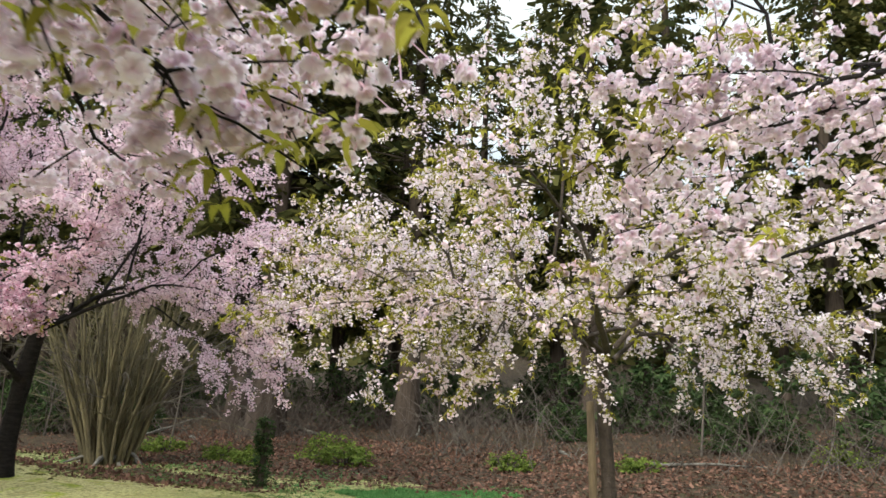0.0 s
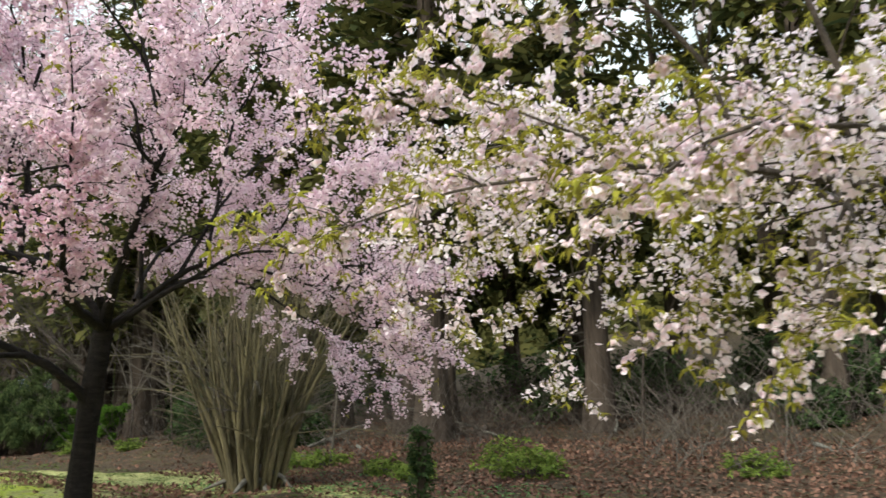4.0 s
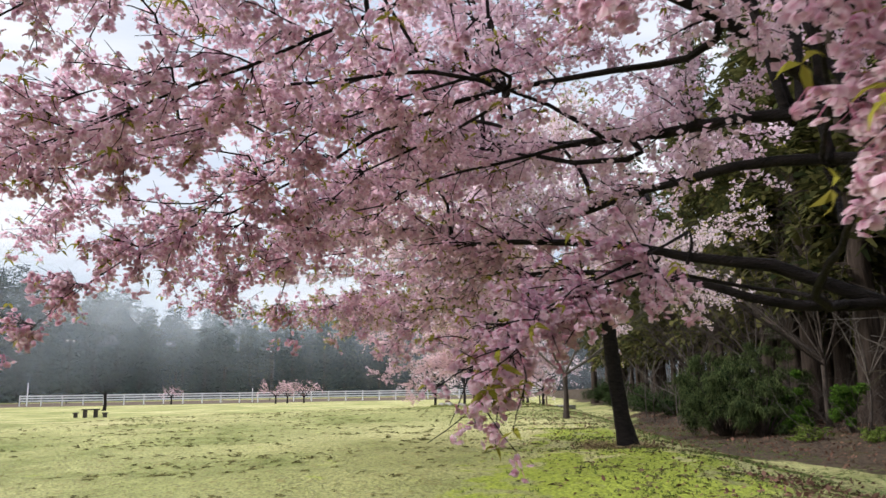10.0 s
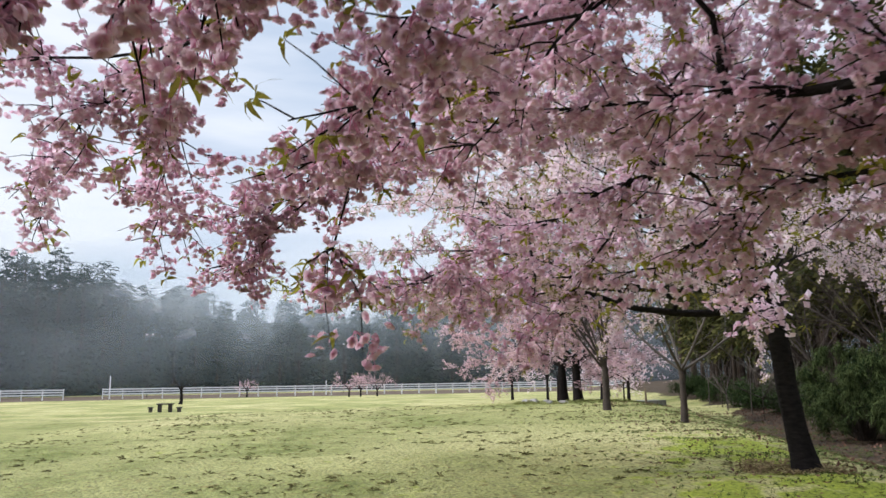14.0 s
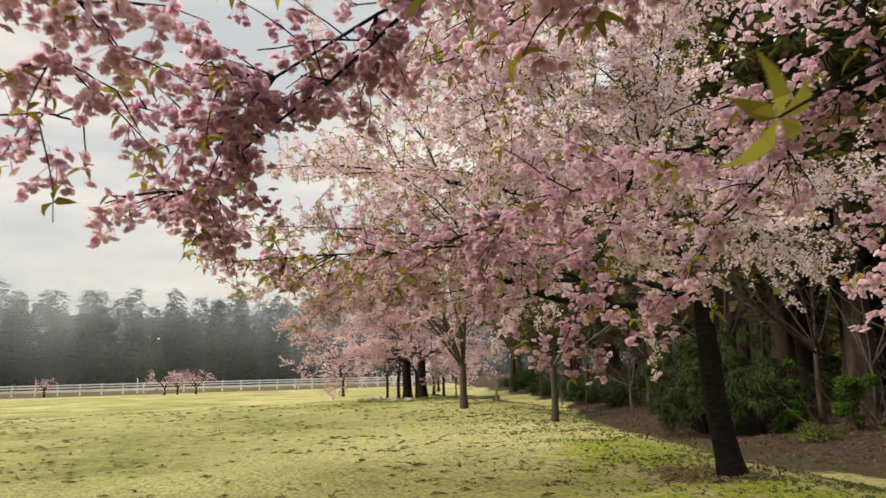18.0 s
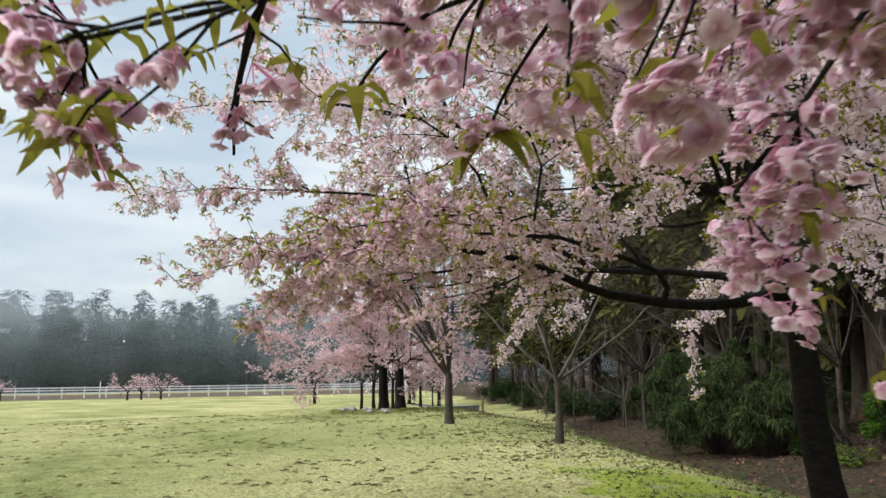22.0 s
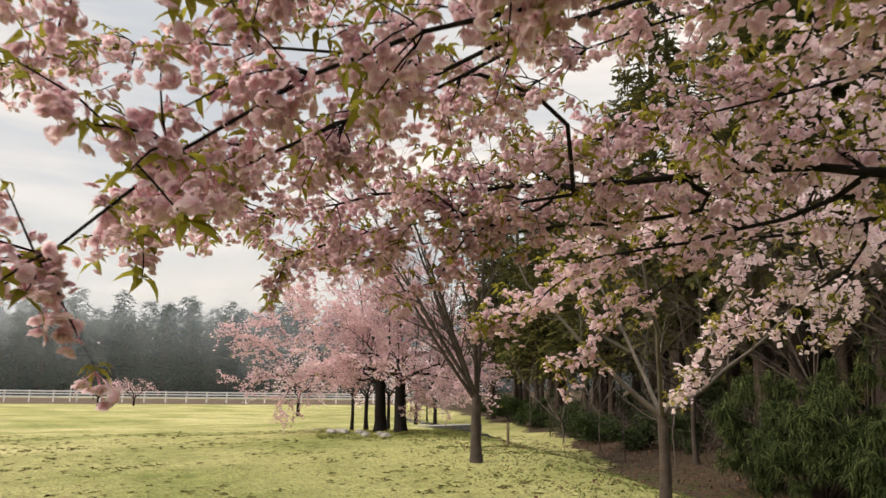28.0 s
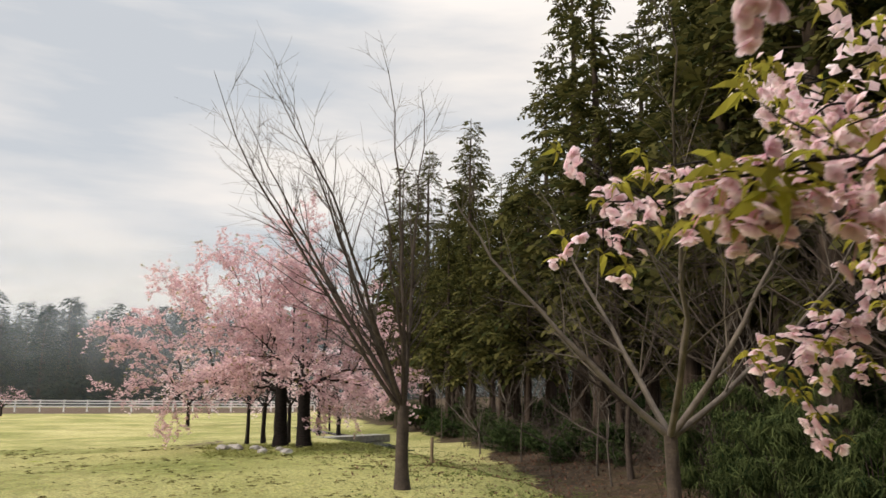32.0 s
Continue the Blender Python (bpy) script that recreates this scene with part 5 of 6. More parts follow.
# ---- the cedar wood ----
def conifer(name, tall, r, bare, spread, sprays, label, seed, foliage, size=1.0, stubs=10, bark=None, far=False):
    """A tall conifer: bare lower trunk with dead stubs, whorls of boughs and drooping sprays. Built at the origin."""
    rng = np.random.default_rng(seed)
    root = thing(name, (0, 0, 0), label, "conifer", "cedars of the wood")
    trunk = Soup()
    n = 14
    line = np.stack([np.cumsum(rng.normal(0, 0.02, n)), np.cumsum(rng.normal(0, 0.02, n)), np.linspace(-0.25, tall, n)], 1)
    tube(trunk, line, r * np.interp(np.linspace(0, 1, n), [0, 0.03, 0.08, 1], [1.5, 1.2, 1.0, 0.06]), 10, 0.05, rng)
    part("trunk", trunk, bark or BARK_CEDAR, root, smooth=True)
    dead = Soup()
    for k in range(stubs):
        z = rng.uniform(0.12, 1.0) * bare
        w = rng.uniform(0, 2 * np.pi)
        tube(dead, sprout(rng, np.array([0, 0, z]), np.array([math.cos(w), math.sin(w), 0.1]), rng.uniform(0.5, 1.9), 4, -0.08, 0.1), [0.02, 0.015, 0.01, 0.007, 0.003], 3)
    if stubs:
        part("deadwood", dead, TWIG_GREY, root, kind="stuff")
    wood, places, rots, shares = Soup(), [], [], []
    levels = np.arange(bare, tall - 0.2, (tall - bare) / 26)
    for z in levels:
        share = (z - bare) / (tall - bare)
        reach = spread * (1 - share) ** (0.62 if far else 0.75) * np.interp(share, [0, 0.15, 1], [0.75, 1, 1]) + 0.15
        for k in range(5):
            w = rng.uniform(0, 2 * np.pi)
            L = reach * rng.uniform(0.6, 1.1)
            pts = sprout(rng, np.array([0, 0, z + rng.uniform(-0.3, 0.3)]), np.array([math.cos(w), math.sin(w), 0.1 + 0.5 * share]), L, 4, -0.03, 0.06)
            if not far and share < 0.45:
                tube(wood, pts, np.linspace(0.045, 0.008, 5) * (1.1 - 0.7 * share), 3)
            m = max(1, int(sprays / (len(levels) * 5) * (0.5 + L / spread) + rng.random()))
            shares.append(np.full(m, share))
            q = rng.uniform(0.25, 1.0, m) * 4
            j = np.minimum(q.astype(int), 3)
            places.append(pts[j] + (pts[j + 1] - pts[j]) * (q - j)[:, None] + rng.normal(0, 0.12, (m, 3)))
            yaw = w + rng.normal(0, 0.7, m)
            pitch = rng.normal(0.15, 0.35, m)
            c, s, cp, sp_ = np.cos(yaw), np.sin(yaw), np.cos(pitch), np.sin(pitch)
            zz = np.zeros(m)
            rots.append(np.stack([np.stack([c * cp, -s, c * sp_], 1), np.stack([s * cp, c, s * sp_], 1), np.stack([-sp_, zz, cp], 1)], 1))
    part("branchwood", wood, bark or BARK_CEDAR, root, kind="stuff")
    places, rots, shares = np.concatenate(places), np.concatenate(rots), np.concatenate(shares)
    soup = Soup()
    kinds = SPRAYS_FAR if far else SPRAYS
    pick = rng.integers(0, len(kinds), len(places))
    for k, t in enumerate(kinds):
        m = pick == k
        scatter(soup, t, places[m], rots[m], size * (1 - (0.5 if far else 0.6) * shares[m]) * rng.uniform(0.7, 1.35, int(m.sum())))
    part("foliage", soup, foliage, root, kind="stuff")
    return root


def stand(kinds, spots, seed):
    """Sets copies of the given trees on the ground; the first of each kind is the built one itself."""
    rng = np.random.default_rng(seed)
    used = set()
    for x, y, k, scale in spots:
        m = Matrix.Translation((x, y, ground_at(x, y))) @ Matrix.Rotation(rng.uniform(0, 6.28), 4, "Z") @ Matrix.Scale(scale, 4)
        if k in used:
            copy_thing(kinds[k], m)
        else:
            kinds[k].matrix_basis = m
            used.add(k)


CEDARS = [
    conifer("cedar_tree", 22, 0.34, 5.2, 3.4, 1000, "tall straight cedar with reddish bark and dark crown", 101, LEAF_CEDAR),
    conifer("cedar_tree", 20, 0.28, 6.5, 3.0, 800, "slender tall cedar with high dark green crown", 102, LEAF_CEDAR),
    conifer("cedar_tree", 23, 0.40, 5.0, 3.7, 1080, "stout old cedar with reddish furrowed trunk", 103, LEAF_CEDAR),
    conifer("cedar_tree", 17, 0.22, 4.5, 2.6, 720, "younger cedar with narrow dark crown at wood edge", 104, LEAF_CEDAR),
]
rw = np.random.default_rng(5)
spots = []
taken = []
for s, n, k in ((6.1, 11.2, 2), (6.9, 12.6, 1), (3.0, 14.1, 0), (29.0, 10.0, 0), (30.6, 11.4, 2), (27.6, 10.6, 1), (32.4, 13.0, 1), (62.0, 7.7, 1), (54.0, 10.2, 0), (48.0, 11.4, 3),
                (21.5, 10.4, 2), (16.0, 11.5, 0), (12.5, 10.6, 1), (38.5, 10.8, 0), (43.0, 12.0, 2), (-2.0, 16.5, 1), (-8.5, 21.5, 0), (-3.0, 23.0, 2), (-6.5, 25.0, 3), (-11.0, 23.0, 1), (1.0, 24.0, 2), (5.0, 22.5, 0), (-15.0, 22.0, 0), (-0.5, 27.5, 1), (-9.0, 27.0, 2), (-13.0, 27.0, 2), (25.3, 10.2, 2), (24.2, 12.4, 0), (46.0, 9.2, 3), (49.5, 8.8, 3), (52.5, 8.4, 3), (55.5, 9.6, 3), (58.5, 8.6, 3), (44.0, 9.8, 3), (34.4, 12.2, 2), (36.4, 10.4, 3), (29.6, 13.4, 2), (26.8, 13.6, 0)):
    x, y = from_row(s, n)
    spots.append((x, y, k, rw.uniform(0.9, 1.05) * (0.85 if k == 3 and s > 40 else 1.0))), taken.append((s, n))
while len(spots) < 92:
    s, n = rw.uniform(-32, 96), rw.uniform(11.5, 32)
    if (s > 34 and n > 20 and rw.random() < 0.6) or (s < 8 and n < 21):
        continue
    if min((s - a) ** 2 + (n - b) ** 2 for a, b in taken) > 4.4:
        x, y = from_row(s, n)
        spots.append((x, y, int(rw.integers(0, 4)), rw.uniform(0.8, 1.08))), taken.append((s, n))
stand(CEDARS, spots, 6)


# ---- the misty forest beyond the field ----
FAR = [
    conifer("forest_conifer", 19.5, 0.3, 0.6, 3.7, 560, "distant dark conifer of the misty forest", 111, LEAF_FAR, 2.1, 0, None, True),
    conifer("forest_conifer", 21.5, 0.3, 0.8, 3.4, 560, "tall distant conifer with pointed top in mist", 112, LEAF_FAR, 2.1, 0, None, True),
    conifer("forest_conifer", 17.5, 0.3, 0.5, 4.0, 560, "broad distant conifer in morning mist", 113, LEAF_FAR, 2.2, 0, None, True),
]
for ob in FAR:
    tagged(ob, group="forest beyond the field")
spots = []
for row in range(3):
    for k in range(94):
        a = radians(22 + 118 * (k + rw.uniform(0, 0.9)) / 94)
        d = 158 + row * 7 + rw.uniform(-3, 3)
        spots.append((-15 - math.sin(a) * d, 15 + math.cos(a) * d, int(rw.integers(0, 3)), rw.uniform(0.84, 1.02) * (1 + 0.07 * row) * float(np.interp(math.degrees(a), [84, 100], [1.0, 1.42]))))
stand(FAR, spots, 8)


def wooded_rise(name, line, low, high, label, seed, mat, tufts, size, step=1.1, swell=1.0):
    """A distant wooded slope: a thick band of treetops with a ragged skyline."""
    rng = np.random.default_rng(seed)
    line = np.array(line, float)
    seg = np.r_[0, np.cumsum(np.linalg.norm(np.diff(line, axis=0), axis=1))]
    q = np.arange(0, seg[-1], step)
    x, y = np.interp(q, seg, line[:, 0]), np.interp(q, seg, line[:, 1])
    crest = low + (high - low) * (0.5 + 0.28 * np.sin(q * 0.21 + seed) + 0.22 * np.sin(q * 0.57 + 2)) + rng.uniform(-0.1, 0.1, len(q)) * high
    crest = crest * np.interp(q / q[-1], [0.5, 0.64], [1.0, swell])
    soup, rows = Soup(), 9
    away = np.stack([x, y], 1) - np.array([-15.0, 15.0])
    away /= np.linalg.norm(away, axis=1)[:, None]
    v = []
    for r in range(rows):
        u = r / (rows - 1)
        back = 9.0 * u + rng.normal(0, 0.5, len(q))
        v.append(np.stack([x + away[:, 0] * back, y + away[:, 1] * back, height(x, y) - 0.8 + crest * u ** 0.8 + rng.normal(0, 0.35, len(q)) * (u > 0)], 1))
    n = len(q)
    i = np.arange(n - 1)
    f = np.concatenate([np.stack([r * n + i, r * n + i + 1, (r + 1) * n + i + 1, (r + 1) * n + i], 1) for r in range(rows - 1)])
    soup.add(np.concatenate(v), f)
    # leafy boughs all over the slope
    grid = np.concatenate(v).reshape(rows, n, 3)
    r, k = rng.uniform(0.4, rows - 1.01, tufts), rng.uniform(0, n - 1.01, tufts)
    a, c = r.astype(int), k.astype(int)
    fr, fk = (r - a)[:, None], (k - c)[:, None]
    p = (grid[a, c] * (1 - fr) + grid[a + 1, c] * fr) * (1 - fk) + (grid[a, c + 1] * (1 - fr) + grid[a + 1, c + 1] * fr) * fk
    p[:, :2] -= away[c] * 0.8
    for q, template in enumerate(SPRAYS_FAR):
        m = np.arange(tufts) % len(SPRAYS_FAR) == q
        scatter(soup, template, p[m], turns(rng, int(m.sum()), 0.9), size * rng.uniform(0.6, 1.3, int(m.sum())))
    tagged(part(name, soup, mat, smooth=True), label, "forest", kind="structure")


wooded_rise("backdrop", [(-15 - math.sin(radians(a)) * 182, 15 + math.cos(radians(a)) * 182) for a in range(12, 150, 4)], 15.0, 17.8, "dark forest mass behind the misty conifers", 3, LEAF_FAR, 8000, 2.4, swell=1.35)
wooded_rise("backdrop", [from_row(s, n) for s, n in ((80, 30), (74, 32), (62, 36), (50, 42), (40, 46), (26, 48), (10, 42), (-6, 36), (-22, 32), (-40, 26), (-52, 14), (-56, -4))], 10.0, 15.0, "dark wooded slope behind the cedar wood", 4, LEAF_CEDAR, 9000, 1.6)


# curved see-through sheets added to stand in for haze, fading out upwards
def mist_sheet(distance, top, veil, seed):
    rng = np.random.default_rng(seed)
    sp = Soup()
    az, up = np.radians(np.linspace(30, 145, 80)), np.linspace(0, 1, 10)
    A, Uu = np.meshgrid(az, up, indexing="ij")
    D = distance + 3 * np.sin(A * 9 + seed)
    v = np.stack([-15 - np.sin(A) * D, 15 + np.cos(A) * D, Uu * top - 0.5], -1)
    idx = np.arange(800).reshape(80, 10)
    f = np.stack([idx[:-1, :-1], idx[1:, :-1], idx[1:, 1:], idx[:-1, 1:]], -1).reshape(-1, 4)
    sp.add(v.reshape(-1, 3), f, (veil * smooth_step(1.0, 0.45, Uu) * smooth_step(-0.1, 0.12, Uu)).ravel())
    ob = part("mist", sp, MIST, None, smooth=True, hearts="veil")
    ob.visible_shadow = False
    tagged(ob, "thin pale sheets imitating morning haze before the forest", "mist", kind="structure")


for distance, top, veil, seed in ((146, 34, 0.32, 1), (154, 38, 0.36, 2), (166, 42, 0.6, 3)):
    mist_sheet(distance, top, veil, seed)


# ---- white rail fence along the far side of the field ----
def fence_line(y):
    return -124.0 + 0.16 * y if y < 70 else -112.8 + 0.6 * (y - 70)


def fence_run(y0, y1, label):
    root = thing("rail_fence", (fence_line(y0), y0, 0), label, "fence", "white field fence")
    base = np.array([fence_line(y0), y0, 0.0])
    ys = np.arange(y0, y1 + 0.01, 2.6)
    tops = []
    post_mesh = None
    for y in ys:
        x = fence_line(y)
        z = ground_at(x, y) + 0.22
        tops.append(np.array([x, y, z]) - base)
        if post_mesh is None:
            sp = Soup()
            box(sp, (-0.07, -0.07, -0.3), (0.07, 0.07, 1.22))
            box(sp, (-0.09, -0.09, 1.22), (0.09, 0.09, 1.26))
            ob = part("fence_post", sp, FENCE_WHITE, root)
            post_mesh = ob.data
        else:
            ob = new("fence_post", post_mesh)
            ob.parent = root
        ob.location = tops[-1]
    for h in (0.45, 0.8, 1.12):
        sp = Soup()
        line = np.array(tops) + np.array([0.1, 0, h])
        k = len(line)
        ring = np.concatenate([line + np.array([dx, 0, dz]) for dx, dz in ((-0.025, -0.085), (0.025, -0.085), (0.025, 0.085), (-0.025, 0.085))])
        i = np.arange(k - 1)
        sp.add(ring, np.concatenate([np.stack([c * k + i, c * k + i + 1, d * k + i + 1, d * k + i], 1) for c, d in ((0, 1), (1, 2), (2, 3), (3, 0))]))
        part("rail", sp, FENCE_WHITE, root)


fence_run(-34.0, -1.6, "white painted three-rail fence before the forest")
fence_run(2.2, 77.6, "long white painted three-rail fence beside road")


# ---- picnic table with two stools and the posts of the field ----
def picnic_table(x, y, turn):
    z = ground_at(x, y)
    root = thing("picnic_table", (x, y, z), "dark weathered wooden picnic table on the lawn", "table")
    for k in range(4):
        sp = Soup()
        box(sp, (-0.6, -0.34 + k * 0.175, 0.52), (0.6, -0.18 + k * 0.175, 0.6), turn)
        part("plank", sp, WOOD_OLD, root)
    for a in (-0.35, 0.35):
        sp = Soup()
        box(sp, (a - 0.14, -0.26, -0.05), (a + 0.14, 0.26, 0.52), turn)
        part("leg", sp, WOOD_OLD, root)


def bench(x, y, turn):
    z = ground_at(x, y)
    root = thing("bench", (x, y, z), "low dark wooden bench beside picnic table", "bench", "benches at the picnic table")
    sp = Soup()
    box(sp, (-0.2, -0.3, 0.28), (0.2, 0.3, 0.35), turn)
    part("seat", sp, WOOD_OLD, root)
    for a in (-0.22, 0.22):
        sp = Soup()
        box(sp, (-0.13, a - 0.06, -0.05), (0.13, a + 0.06, 0.28), turn)
        part("leg", sp, WOOD_OLD, root)


TX, TY = -65.0, 9.0
picnic_table(TX, TY, radians(90))
bench(TX - 0.3, TY - 0.95, radians(90)), bench(TX + 0.2, TY + 0.95, radians(90))


def pole(name, x, y, tall, r, mat, label, lamps=0):
    z = ground_at(x, y)
    root = thing(name, (x, y, z), label, "pole", "poles by the fence")
    sp = Soup()
    tube(sp, [(0, 0, -0.2), (0, 0, tall * 0.5), (0, 0, tall)], [r, r * 0.9, r * 0.75], 8)
    part("shaft", sp, mat, root, smooth=True)
    for k in range(lamps):
        sp = Soup()
        box(sp, (-0.15, -0.14, tall - 0.09), (0.15, 0.14, tall + 0.09), 0, (0, (k - (lamps - 1) / 2) * 0.9, 0))
        part("lamp_head", sp, FENCE_WHITE, root, "white floodlight head")
    if lamps:
        sp = Soup()
        box(sp, (-0.05, -0.5 * lamps, tall - 0.08), (0.05, 0.5 * lamps, tall))
        part("crossbar", sp, mat, root)


pole("pole", -126.0, 3.0, 3.2, 0.09, FENCE_WHITE, "white painted marker pole behind the fence")
pole("pole", -120.5, 33.0, 2.1, 0.08, FENCE_WHITE, "white painted marker pole behind the fence")
pole("floodlight_pole", -134.0, 8.0, 9.6, 0.08, WOOD_OLD, "tall grey floodlight pole before the forest", 2)
pole("floodlight_pole", -130.0, 38.0, 8.0, 0.07, WOOD_OLD, "tall grey floodlight pole before the forest", 1)


# ---- shrubs ----
def stem_shrub(x, y, stems, tall, spread, label, mat, seed, r=0.05, twig=BARK_MOSSY):
    """A coppiced shrub: many stems from one stool, each with fine side twigs."""
    rng = np.random.default_rng(seed)
    z = ground_at(x, y)
    root = thing("coppiced_shrub", (x, y, z), label, "shrub")
    stool = Soup()
    for k in range(9):
        w = 2 * np.pi * k / 9 + rng.uniform(-0.2, 0.2)
        tube(stool, sprout(rng, np.array([0, 0, 0.35]), np.array([math.cos(w), math.sin(w), -0.3]), rng.uniform(0.7, 1.3), 6, -0.06, 0.14), [0.10, 0.085, 0.065, 0.05, 0.04, 0.03, 0.012], 6, 0.15, rng)
    part("root_stool", stool, BARK_PALE, root, "pale exposed roots at the base", smooth=True)
    for k in range(44):
        w = rng.uniform(0, 2 * np.pi)
        soup = Soup()
        pts = sprout(rng, np.array([math.cos(w) * 0.5, math.sin(w) * 0.5, rng.uniform(0.8, 2.0)]), np.array([math.cos(w), math.sin(w), rng.uniform(0.3, 1.1)]), rng.uniform(1.4, 3.0), 8, -0.07, 0.06)
        tube(soup, pts, np.linspace(0.011, 0.003, 9), 4)
        for m in range(6):
            j = rng.integers(3, 8)
            tube(soup, sprout(rng, pts[j], pts[j + 1] - pts[j] + rng.normal(0, 0.15, 3), rng.uniform(0.3, 0.8), 3, -0.08, 0.1), [0.005, 0.004, 0.003, 0.002], 3)
        part("wand", soup, TWIG_GREY if k % 3 else twig, root, "thin arching twig", smooth=True)
    for k in range(stems):
        w, q = rng.uniform(0, 2 * np.pi), math.sqrt(rng.random())
        a = np.array([math.cos(w) * q * 0.46, math.sin(w) * q * 0.46, 0.0])
        L = tall * rng.uniform(0.7, 1.1)
        pts = sprout(rng, a, np.array([math.cos(w) * q * spread, math.sin(w) * q * spread, 1.0]), L, 8, 0.005, 0.06)
        soup = Soup()
        rad = np.linspace(r * rng.uniform(0.7, 1.5), 0.008, 9)
        tube(soup, pts, rad, 6)
        for m in range(14):
            j = rng.integers(2, 8)
            d = pts[j + 1] - pts[j]
            tp = sprout(rng, pts[j], d / np.linalg.norm(d) + rng.normal(0, 0.55, 3), rng.uniform(0.5, 1.7), 4, -0.05, 0.1)
            tube(soup, tp, [0.008, 0.006, 0.005, 0.003, 0.002], 3)
        part("stem", soup, mat, root, smooth=True)


sx, sy = from_row(4.0, 4.6)
stem_shrub(sx, sy, 64, 3.8, 0.34, "large coppiced shrub with many mossy brown stems", BARK_MOSSY, 121, r=0.047)


def leaf_bush(name, x, y, wide, tall, leaves, template, mat, label, seed, scale=1.0, category="shrub", group="undergrowth of the wood", lean=0.7, hollow=0.35, lumps=12):
    """A leafy bush: branching stems and leaves set over uneven clumps."""
    rng = np.random.default_rng(seed)
    z = ground_at(x, y)
    root = thing(name, (x, y, z), label, category, group)
    clumps = []
    wood = Soup()
    for k in range(lumps):
        w, q = rng.uniform(0, 2 * np.pi), math.sqrt(rng.random())
        c = np.array([math.cos(w) * q * wide * 0.75, math.sin(w) * q * wide * 0.75, tall * rng.uniform(0.2, 1.0) * (1 - 0.45 * q)])
        clumps.append((c, wide * rng.uniform(0.22, 0.5) * (12 / lumps) ** 0.4))
        tube(wood, bezier(np.array([c[0] * 0.15, c[1] * 0.15, -0.05]), np.array([c[0] * 0.4, c[1] * 0.4, c[2] * 0.7]), c, 6), np.linspace(0.022, 0.006, 6), 4)
    part("stemwood", wood, BARK_BROWN, root, kind="stuff")
    pick = rng.integers(0, len(clumps), leaves)
    c = np.array([clumps[i][0] for i in pick])
    rr = np.array([clumps[i][1] for i in pick])
    d = rng.normal(0, 1, (leaves, 3))
    d /= np.linalg.norm(d, axis=1)[:, None]
    p = c + d * (rr * (hollow + (1 - hollow) * rng.random(leaves)))[:, None] * np.array([1, 1, 0.85])
    p[:, 2] = np.maximum(p[:, 2], 0.03)
    soup = Soup()
    scatter(soup, template, p, turns(rng, leaves, lean), scale * rng.uniform(0.7, 1.3, leaves))
    part("leaves", soup, mat, root, kind="stuff")
    return root


RL = np.random.default_rng(9)
BAMBOO_TUFT = leaf_template(RL, 5, 0.30, 0.035, 0.85, 0.75)
SMALL_TUFT = leaf_template(RL, 4, 0.08, 0.042, 0.3)
NEEDLE_TUFT = leaf_template(RL, 6, 0.13, 0.03, -0.2, 0.6)
for s, n, wide, tall, count, seed in ((22.4, 5.9, 1.7, 3.0, 2300, 131), (21.0, 6.6, 1.3, 2.3, 1500, 132), (24.6, 6.2, 1.5, 3.4, 2000, 133), (23.6, 8.0, 1.6, 4.0, 1700, 136)):
    x, y = from_row(s, n)
    leaf_bush("dwarf_bamboo", x, y, wide, tall, count, BAMBOO_TUFT, LEAF_BAMBOO, "drooping thicket of dwarf bamboo at wood edge", seed, 0.68, "bamboo", "bamboo thicket", 0.7, 0.0, 56)
for s, n, wide, tall, seed in ((20.6, 7.5, 0.55, 2.2, 141), (21.8, 7.3, 0.75, 1.7, 142), (18.9, 8.4, 0.6, 1.9, 143), (26.8, 8.8, 0.6, 1.6, 144)):
    x, y = from_row(s, n)
    leaf_bush("young_conifer", x, y, wide, tall, 1500, NEEDLE_TUFT, LEAF_BRIGHT, "small bright green conifer at the wood edge", seed, 1.0, "conifer", "young conifers")
